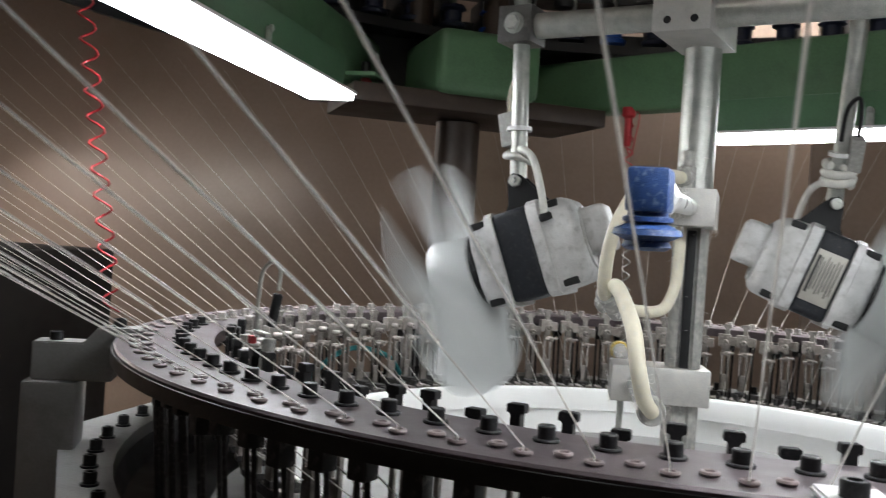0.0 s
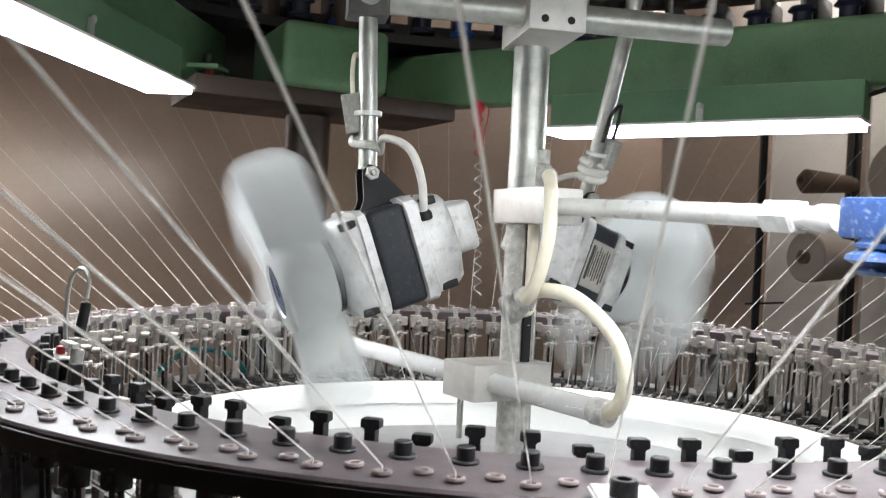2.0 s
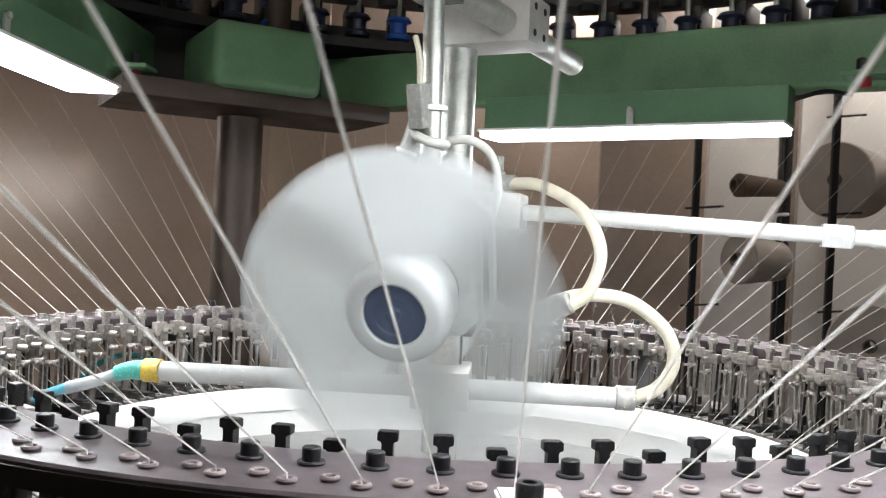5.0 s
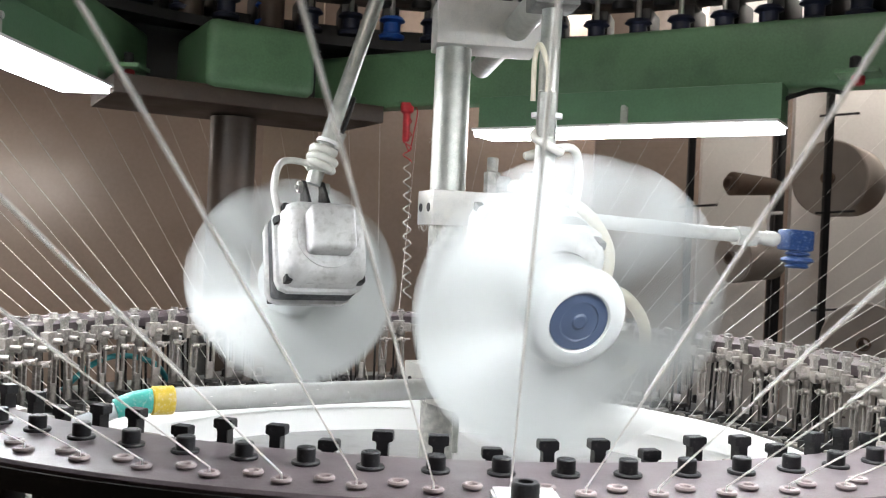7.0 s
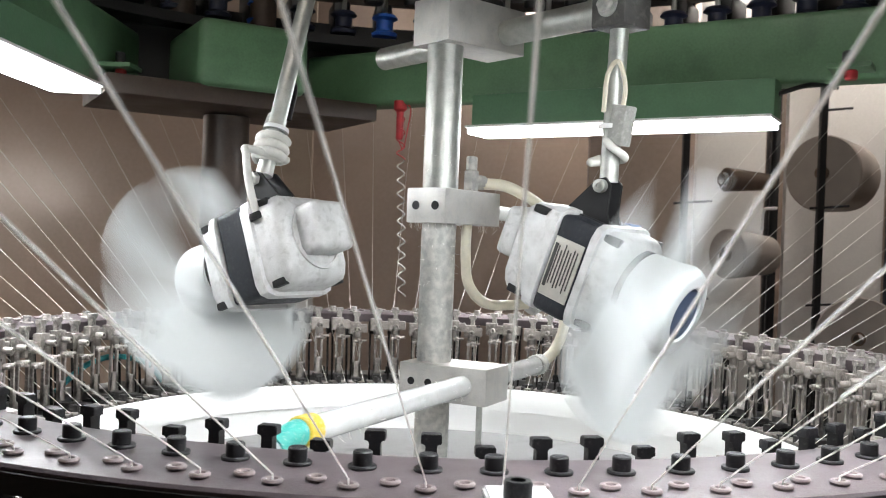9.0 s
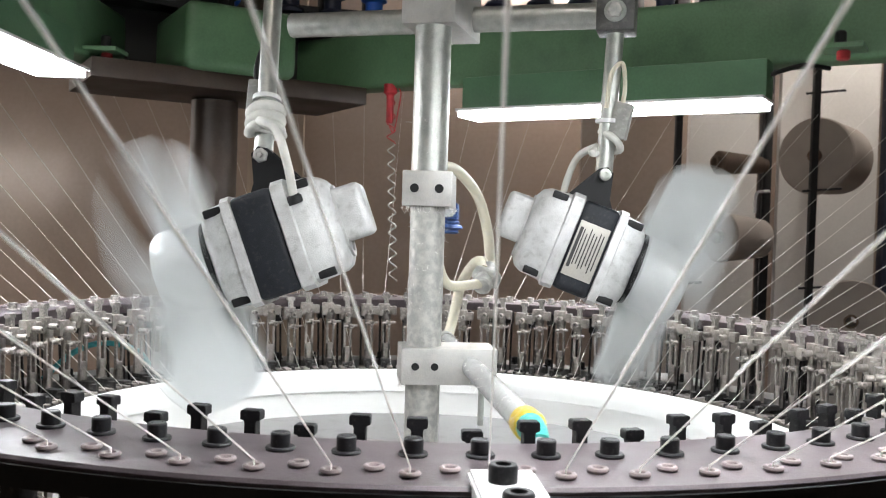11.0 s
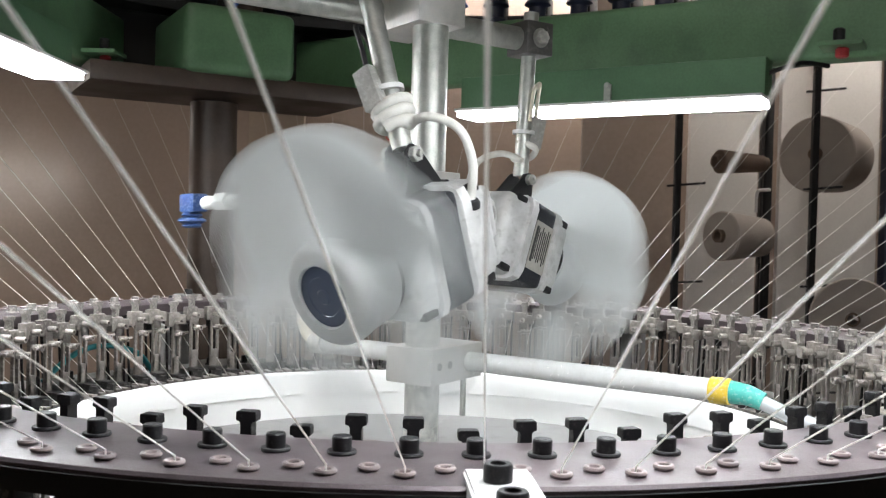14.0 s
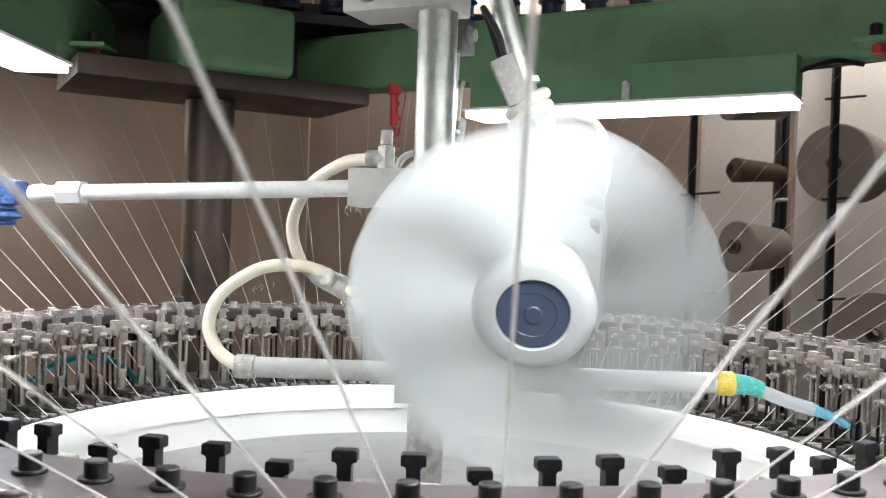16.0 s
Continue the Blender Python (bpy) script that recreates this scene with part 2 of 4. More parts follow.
def prism(outline, depth, bm=None, m=None, bevel=0.0):
    """A flat outline in xy, given thickness along z from 0."""
    b = bmesh.new()
    f = b.faces.new([b.verts.new((x, y, 0)) for x, y in outline])
    ext = bmesh.ops.extrude_face_region(b, geom=[f])
    bmesh.ops.translate(b, vec=(0, 0, depth), verts=[e for e in ext["geom"] if isinstance(e, bmesh.types.BMVert)])
    bmesh.ops.recalc_face_normals(b, faces=b.faces)
    if bevel:
        bmesh.ops.bevel(b, geom=b.edges[:], offset=bevel, segments=2, affect="EDGES")
    if m is not None:
        bmesh.ops.transform(b, matrix=m, verts=b.verts)
    return joined(bm, b)


def hexagon(r):
    return [(r * math.cos(math.pi / 3 * k), r * math.sin(math.pi / 3 * k)) for k in range(6)]


def polar(r, deg, z=0.0):
    return Vector((r * math.cos(radians(deg)), r * math.sin(radians(deg)), z))


def empty(name, m=None):
    ob = new(name)
    ob.empty_display_size = 0.05
    if m is not None:
        ob.matrix_basis = m
    return ob


# ---- the hall ----
def hall():
    x0, x1, y0, y1, top = -3.2, 3.6, -3.4, 3.0, 3.7
    for name, b, mat in (
        ("floor", box(x1 - x0 + 0.4, y1 - y0 + 0.4, 0.1, (x0 + x1) / 2, (y0 + y1) / 2, -0.05), "floor"),
        ("ceiling", box(x1 - x0 + 0.4, y1 - y0 + 0.4, 0.1, (x0 + x1) / 2, (y0 + y1) / 2, top + 0.05), "ceiling"),
        ("wall_north", box(x1 - x0, 0.15, top, (x0 + x1) / 2, y1 + 0.075, top / 2), "plaster"),
        ("wall_south", box(x1 - x0, 0.15, top, (x0 + x1) / 2, y0 - 0.075, top / 2), "plaster"),
        ("wall_west", box(0.15, y1 - y0, top, x0 - 0.075, (y0 + y1) / 2, top / 2), "plaster"),
        ("wall_east", box(0.15, y1 - y0, top, x1 + 0.075, (y0 + y1) / 2, top / 2), "plaster"),
    ):
        tagged(link(name, b, mat), kind="structure")


def hall_light(x, y, z, length, rz):
    t = tagged(empty("ceiling_light", pose(x, y, z, 0, 0, rz)), "white tubular hall light, mostly added out of view, switched on", "ceiling light", "hall lights")
    part("housing", box(length, 0.12, 0.04, 0, 0, 0.03, 0.006), "tray", t)
    part("tube", rod((-length / 2 + 0.03, 0, -0.005), (length / 2 - 0.03, 0, -0.005), 0.016, 12), "hall_lit", t, "glowing white tube")
    part("hanger", rod((0, 0, 0.05), (0, 0, 3.7 - z), 0.005, 8), "dark_frame", t)
    return t


# ---- the knitting machine's ring ----
N = 96
STEP = 360 / N


def bolt_angle(i):
    return -90 + i * STEP


def support_ring():
    ring = tagged(empty("support_ring", pose(0, 0, H)), "dark anodised steel feeder ring, dusty, studded with black bolts", "machine ring")
    part("ring_plate", lathe([(0.433, -0.0165), (0.433, -0.006), (0.4345, -0.005), (0.5085, -0.005), (0.510, -0.0065), (0.510, -0.0165)], 192, closed=True), "ring", ring)
    part("rim_band", lathe([(0.5105, -0.0175), (0.5105, -0.0080), (0.5120, -0.0080), (0.5120, -0.0175)], 192, closed=True), "ring_edge", ring, "black outer edge of the ring")
    made, eyelet = {}, None
    for i in range(N):
        a = bolt_angle(i - 4)
        m = Matrix.Translation(polar(0.46, a, -0.005)) @ Matrix.Rotation(radians(a + 37 * i), 4, "Z")
        # Bolts beyond the near side take the paler steel.
        kind = "linty" if math.sin(radians(a)) > -0.15 else "oxide"
        if kind not in made:
            b = lathe([(0.0027, 0.0080), (0.0040, 0.0080), (0.0045, 0.0074), (0.0045, 0.0014)], 18)
            for e in [e for e in b.faces if len(e.verts) > 6 and e.normal.z > 0.9]:
                bmesh.ops.delete(b, geom=[e], context="FACES")
            lathe([(0.0027, 0.0080), (0.0026, 0.0040), (0.0001, 0.0038)], 6, bm=b)
            bolt = part("bolt", b, kind, ring, "", m)
            made[kind] = bolt, part("washer", lathe([(0.0030, 0.0), (0.0066, 0.0), (0.0068, 0.0010), (0.0064, 0.0016), (0.0030, 0.0016)], 20, closed=True), kind, bolt)
        else:
            o = again(made[kind][0], ring, m)
            again(made[kind][1], o)
        for r, off in ((0.4865, 0.50), (0.4950, -0.02)):
            e = Matrix.Translation(polar(r, a + off * STEP, -0.005))
            if eyelet is None:
                prof = [(0.0034 + 0.0013 * math.cos(q), 0.0013 + 0.0012 * math.sin(q)) for q in [2 * math.pi * k / 8 for k in range(8)]]
                eyelet = part("eyelet", lathe(prof, 18, closed=True), "ceramic", ring, "", e)
                part_hole = part("eyelet_hole", lathe([(0.0, 0.0007), (0.0024, 0.0007), (0.0024, 0.0002)], 12), "ring_edge", eyelet)
            else:
                o = again(eyelet, ring, e)
                again(part_hole, o)


def feeder(knob="oxide"):
    """A yarn feeder hanging at the ring's inner edge; x runs outwards."""
    f = tagged(empty("yarn_feeder"), "slotted steel yarn feeder with a black T-shaped knob" if knob == "oxide" else "slotted steel yarn feeder with a paler grey knob", "yarn feeder", "feeders round the ring")
    tee = [(-0.0031, -0.020), (0.0031, -0.020), (0.0029, -0.0022), (0.0036, -0.0012), (0.0052, -0.0010), (0.0052, 0.0032), (0.0046, 0.0038), (-0.0046, 0.0038), (-0.0052, 0.0032), (-0.0052, -0.0010), (-0.0036, -0.0012), (-0.0029, -0.0022)]
    b = prism(tee, 0.0068, bevel=0.0003, m=Matrix.Translation((0.4171, 0, 0)) @ Matrix.Rotation(radians(90), 4, "Z") @ Matrix.Rotation(radians(90), 4, "X"))
    part("knob", b, knob, f, "T-shaped clamping knob")
    b = box(0.010, 0.016, 0.017, 0.4175, 0.003, -0.0185, 0.0012)
    box(0.008, 0.010, 0.012, 0.4165, -0.009, -0.019, 0.001, bm=b)
    part("clamp", b, "feeder", f)
    b = box(0.0035, 0.0032, 0.062, 0.4135, -0.0042, -0.054, 0.0005)
    box(0.0035, 0.0032, 0.062, 0.4135, 0.0042, -0.054, 0.0005, bm=b)
    box(0.0035, 0.0116, 0.010, 0.4135, 0, -0.0275, 0.0005, bm=b)
    box(0.0035, 0.0116, 0.024, 0.4135, 0, -0.0765, 0.0005, bm=b)
    part("slotted_arm", b, "feeder", f)
    boss = [(0.0034, 0), (0.0034, 0.0100), (0.0030, 0.0110), (0.0017, 0.0110), (0.0015, 0.0050), (0, 0.0050)]
    part("screw", lathe(boss, 12, m=along((0.413, 0.0005, -0.020), (0.402, 0.0005, -0.020))[0]), "feeder", f)
    part("screw", lathe(boss, 12, m=along((0.413, -0.001, -0.036), (0.400, -0.004, -0.036))[0]), "feeder", f)
    part("arm", rod((0.406, -0.012, -0.0345), (0.406, 0.006, -0.0365), 0.0017, 8), "feeder", f)
    b = box(0.020, 0.012, 0.005, 0.406, 0.001, -0.0885, 0.001)
    box(0.016, 0.005, 0.008, 0.396, 0.004, -0.092, 0.001, bm=b)
    part("yarn_guide", b, "feeder_dark", f)
    part("back_block", box(0.012, 0.0120, 0.0210, 0.478, 0.0, -0.0268, 0.0015), "feeder_dark", f, "dark hanging block")
    for s in (-0.0035, 0.0035):
        part("back_post", rod((0.478, s, -0.036), (0.470, s, -0.135), 0.0016, 8), "feeder_dark", f)
    return f


def feeders():
    made = {}
    for i in range(N):
        a = bolt_angle(i - 3)
        low = -0.0055 if (i - 4) % 3 == 0 else 0.0008 * math.sin(i * 7.3)
        # Far feeders have the paler knob, near ones the black.
        kind = "linty" if math.sin(radians(a)) > -0.15 else "oxide"
        m = pose(0, 0, H + low, 0, 0, a + 0.1 + 0.25 * math.sin(i * 3.1))
        if kind in made:
            copy_thing(made[kind], m)
        else:
            made[kind] = feeder(kind)
            made[kind].matrix_basis = m


def cylinder_and_fabric():
    cloth = tagged(empty("fabric_tube", pose(0, 0, H)), "white fresh knitted fabric drawn down inside the cylinder", "fabric")
    part("rim", lathe([(0.3815, -0.0985), (0.3805, -0.0965), (0.3745, -0.0972), (0.3712, -0.1000), (0.3655, -0.1180), (0.3628, -0.1235), (0.3645, -0.1240), (0.3672, -0.1185), (0.3728, -0.1010)], 160, closed=True),
         "fabric", cloth, "bright newly knitted edge")
    bowl = [(0.372 - 0.08 * u ** 1.2, -0.0985 - 0.20 * u) for u in [0.117 + 0.883 * (k / 13) ** 1.2 for k in range(14)]]
    bowl += [(0.27, -0.308), (0.20, -0.313), (0.022, -0.315)]
    drape = bowl + [(r - 0.0015 if r > 0.03 else r, z - 0.003) for r, z in bowl[::-1]]
    part("drape", lathe(drape, 160, closed=True), "fabric", cloth, "white fabric sloping down to the middle")
    c = tagged(empty("needle_cylinder", pose(0, 0, H)), "dark steel needle cylinder round the fabric", "needle cylinder")
    part("cylinder", lathe([(0.3835, -0.40), (0.3835, -0.175), (0.399, -0.175), (0.399, -0.40)], 128, closed=True), "feeder_dark", c)
    part("sinker_ring", lathe([(0.385, -0.1035), (0.385, -0.099), (0.408, -0.100), (0.408, -0.1045)], 128, closed=True), "feeder_dark", c)
    sinker = None
    for i in range(N * 2):
        m = Matrix.Rotation(radians(i * STEP / 2 + 1.2), 4, "Z")
        if sinker is None:
            sinker = part("sinker_cap", box(0.020, 0.0085, 0.003, 0.397, 0, -0.0965, 0.0008, m=Matrix.Rotation(radians(1.1), 4, "X")), "feeder", c, "", m)
        else:
            again(sinker, c, m)


def machine_bed():
    bed = tagged(empty("machine_bed", pose(0, 0, H)), "grey painted octagonal machine bed with a row of black bolts", "machine bed")
    b = bmesh.new()
    n = 10
    for k in range(n):
        a = radians(k * 36 + 16)
        c = radians(k * 36 + 52)
        o = [b.verts.new((0.572 * math.cos(a), 0.572 * math.sin(a), z)) for z in (-0.102, -0.15)]
        q = [b.verts.new((0.572 * math.cos(c), 0.572 * math.sin(c), z)) for z in (-0.102, -0.15)]
        arc = [a + (c - a) * s / 8 for s in range(9)]
        inner = [[b.verts.new((0.505 * math.cos(s), 0.505 * math.sin(s), z)) for s in arc] for z in (-0.102, -0.15)]
        b.faces.new([o[0], q[0]] + inner[0][::-1])
        b.faces.new([q[1], o[1]] + inner[1])
        b.faces.new([o[0], o[1], q[1], q[0]])
        for s in range(8):
            b.faces.new([inner[0][s], inner[0][s + 1], inner[1][s + 1], inner[1][s]])
    bmesh.ops.remove_doubles(b, verts=b.verts, dist=1e-5)
    bmesh.ops.recalc_face_normals(b, faces=b.faces)
    part("bed_plate", b, "grey_paint", bed)
    part("cam_drum", lathe([(0.43, -0.30), (0.43, -0.150), (0.438, -0.142), (0.496, -0.132), (0.503, -0.112), (0.504, -0.30)], 96, closed=True), "ring_edge", bed, "black cam drum inside the bed")
    part("base_drum", lathe([(0.50, -H), (0.52, -H + 0.05), (0.52, -0.155), (0.50, -0.152)], 48), "grey_paint", bed)
    bolt = None
    for i in range(64):
        m = Matrix.Translation(polar(0.522, i * 5.625 + 2, -0.102))
        if bolt is None:
            bolt = part("bolt", lathe([(0.0068, 0), (0.0068, 0.0016), (0.0050, 0.0018), (0.0050, 0.009), (0.0042, 0.010), (0.0024, 0.010), (0.0022, 0.006), (0, 0.006)], 14), "oxide", bed, "", m)
        else:
            again(bolt, bed, m)


def ring_arm(deg, mat, label, flat=False):
    """A bracket that carries the ring: a stepped clamp on a post; x runs outwards."""
    t = tagged(empty("ring_bracket", pose(0, 0, H, 0, 0, deg)), label, "bracket", "brackets that carry the ring")
    out = [(0.494, -0.0045), (0.494, -0.001), (0.527, -0.001), (0.538, -0.014), (0.578, -0.014), (0.578, -0.046), (0.5135, -0.046), (0.5135, -0.0045)]
    if flat:
        out = [(0.4965, -0.0045), (0.4965, -0.0008), (0.575, -0.0008), (0.575, -0.044), (0.5135, -0.044), (0.5135, -0.0045)]
    part("clamp", prism(out, 0.0275, m=Matrix.Translation((0, 0.0155, 0)) @ Matrix.Rotation(radians(90), 4, "X"), bevel=0.0012), mat, t)
    for x, z in ((0.515, -0.0008), (0.552, -0.0008)) if flat else ((0.512, -0.001), (0.562, -0.014)):
        part("bolt", lathe([(0.0058, 0), (0.0058, 0.0062), (0.0052, 0.0070), (0.0032, 0.0070), (0.0030, 0.003), (0, 0.003)], 18), "oxide", t, "black socket-head bolt", Matrix.Translation((x, 0, z)))
    part("post", box(0.044, 0.04, 0.60, 0.572 if flat else 0.562, 0, -0.3465, 0.003), "grey_paint", t)
    return t


# ---- yarns ----
FRONT_SWING = {93: -6.0, 94: -6.1, 95: -4.5, 0: -6.6, 1: -7.6, 2: -5.3, 3: -5.0}   # degrees by which the front yarns lean from the radius


def yarns():
    rng = random.Random(4)
    for i in range(N):
        a = bolt_angle(i)
        e = polar(0.4950, a - 0.02 * STEP, -0.001)
        front = max(0.0, -math.sin(radians(a))) ** 4
        rise = 0.53 + 0.09 * front + rng.uniform(-0.02, 0.02) * (1 - front)
        swing = FRONT_SWING.get(i, -6.0 + rng.uniform(-0.9, 0.9))
        d = polar(1, a + swing)
        run = 0.86
        end = e + d * run + Vector((0, 0, rise * run))
        low = polar(0.386, a - 0.6, -0.094)
        sag = (e + end) / 2 + Vector((0, 0, -0.004))
        b = tube([e + Vector((0, 0, 0.0)), sag, end], 0.00036, 6, 3, taper=0.00024 if front > 0.05 else 0.00013)
        tube([e + Vector((0, 0, 0.0002)), e + (low - e) * 0.12 + Vector((0, 0, -0.012)), low], 0.00045, 5, 2, bm=b)
        y = tagged(link("yarn", b, "yarn", m=pose(0, 0, H)), "taut white yarn running down to its feeder", "yarn", "yarns")
        # Front yarns get an added sheath, widening upwards, in place of lens blur.
        if front > 0.05:
            part("fuzz", tube([e + (end - e) * 0.10, sag, end], 0.0004, 8, 3, taper=0.0013), "fuzz", y, "added translucent sheath that blurs the near yarn")


# ---- the green top frame ----
def top_frame():
    fr = tagged(empty("top_frame", pose(0, 0, H)), "green painted steel frame over the machine on brown columns", "machine frame")
    for k in range(3):
        c = Matrix.Rotation(radians(120 * k), 4, "Z")
        beam = Matrix.Rotation(radians(59), 4, "Z")
        part("beam", box(0.05, 1.20, 0.092, 0.525, 0, 0.371, 0.010, 3, m=c @ beam), "green", fr)
        corner = Matrix.Rotation(radians(120), 4, "Z")
        part("corner_box", box(0.20, 0.168, 0.100, 0.665, 0, 0.367, 0.016, 3, m=c @ corner), "green", fr, "green rounded gearbox cover")
        part("corner_plate", box(0.20, 0.42, 0.028, 0.68, 0, 0.3065, 0.003, m=c @ corner), "brown", fr, "dark brown steel plate")
        part("gear_housing", box(0.10, 0.50, 0.13, 0.80, 0, 0.386, 0.01, m=c @ corner), "dark_frame", fr, "dark housing behind the cover")
        part("column", lathe([(0.037, -H), (0.037, 0.29)], 40, m=c @ corner @ Matrix.Translation((0.705, 0, 0))), "brown", fr, "brown round column")
        for s in (-0.06, 0.075):
            part("upper_post", rod(c @ corner @ Vector((0.72, s, 0.43)), c @ corner @ Vector((0.72, s, 1.0)), 0.022, 20), "brown", fr)
        for s in ((-0.30,), (-0.435,), (-0.32,))[k]:
            lug = c @ beam @ Matrix.Translation((0.49, s, 0.0))
            part("lug", box(0.05, 0.05, 0.006, -0.012, 0, 0.335, 0.001, m=lug), "green", fr)
            part("red_stop", rod(lug @ Vector((-0.015, 0, 0.3195)), lug @ Vector((-0.015, 0, 0.3322)), 0.008, 14, 0.002), "red", fr, "red button")
            part("lug_bolt", rod(lug @ Vector((-0.015, 0.004, 0.3378)), lug @ Vector((-0.015, 0.004, 0.356)), 0.007, 12, 0.002), "oxide", fr)
    part("upper_ring", lathe([(0.70, 0.43), (0.70, 0.446), (0.86, 0.446), (0.86, 0.43)], 72, closed=True), "dark_frame", fr, "black upper ring plate")
    # Added dark band: keeps the bright wall from showing through the gap.
    part("skirt", lathe([(0.795, 0.365), (0.795, 0.485), (0.803, 0.485), (0.803, 0.365)], 72, closed=True), "dark_frame", fr, "added dark band closing the gap under the upper ring")
    part("upper_rail", lathe([(0.772, 0.535), (0.772, 0.565), (0.84, 0.565), (0.84, 0.535)], 72, closed=True), "dark_frame", fr)
    part("upper_band", lathe([(0.86, 0.60), (0.86, 0.70), (0.875, 0.70), (0.875, 0.60)], 72, closed=True), "dark_frame", fr)


def tube_lamp(deg, lo, hi, lift=0.0):
    """A green lamp under a beam of the frame, with its long lit diffuser; y runs along it."""
    t = tagged(empty("machine_lamp", pose(0, 0, H + lift, 0, 0, deg)), "green painted lamp with a glaring white diffuser, switched on", "lamp", "lamps under the frame")
    mid, size = (lo + hi) / 2, hi - lo
    part("housing", box(0.042, size, 0.048, 0.470, mid, 0.3, 0.003), "green_lamp", t)
    part("tray", box(0.070, size, 0.004, 0.464, mid, 0.2735, 0.001), "tray", t, "white lamp tray")
    part("diffuser", box(0.062, size - 0.006, 0.008, 0.464, mid, 0.267, 0.002), "lit", t, "glowing white diffuser")
    part("lead", tube([(0.472, lo + 0.004, 0.305), (0.480, lo - 0.012, 0.312), (0.505, lo - 0.035, 0.322), (0.54, lo - 0.06, 0.322)], 0.003, 8, 6), "black", t, "black lamp lead")
    for s in (mid - 0.012,):
        b = box(0.004, 0.010, 0.026, 0.4475, s, 0.287, 0.0008)
        rod((0.4465, s, 0.2985), (0.4425, s, 0.2985), 0.0042, 10, 0.001, bm=b)
        part("clip", b, "galvanised", t)
    return t


def positive_feeder():
    t = tagged(empty("yarn_storage_feeder"), "black yarn storage feeder with a navy wheel and white light", "storage feeder", "storage feeders on the upper ring")
    part("body", box(0.075, 0.03, 0.055, 0.79, 0, 0.492, 0.006), "dark_frame", t)
    part("wheel", lathe([(0.010, 0.0), (0.021, 0.002), (0.023, 0.008), (0.015, 0.013), (0.015, 0.030), (0.023, 0.034), (0.019, 0.040), (0, 0.042)], 16, m=Matrix.Translation((0.728, 0, 0.452))), "navy", t, "navy blue storage wheel")
    part("stem", rod((0.728, 0, 0.49), (0.728, 0, 0.60), 0.0045, 8), "galvanised", t)
    part("cap", lathe([(0.016, 0), (0.018, 0.003), (0.018, 0.012), (0.013, 0.016)], 14, m=Matrix.Translation((0.705, 0.022, 0.505))), "dark_frame", t)
    return t


def storage_feeders():
    f = positive_feeder()
    f.matrix_basis = pose(0, 0, H, 0, 0, 3)
    for k in range(1, 64):
        o = copy_thing(f, pose(0, 0, H, 0, 0, 3 + k * 360 / 64))
        if k in (15, 17, 20, 28):
            o["label"] = "black yarn storage feeder with a bright blue wheel"
            wheel = next(c for c in o.children if c.name.startswith("wheel"))
            wheel.data = wheel.data.copy()
            wheel.data.materials[0] = M["blue_lid"]


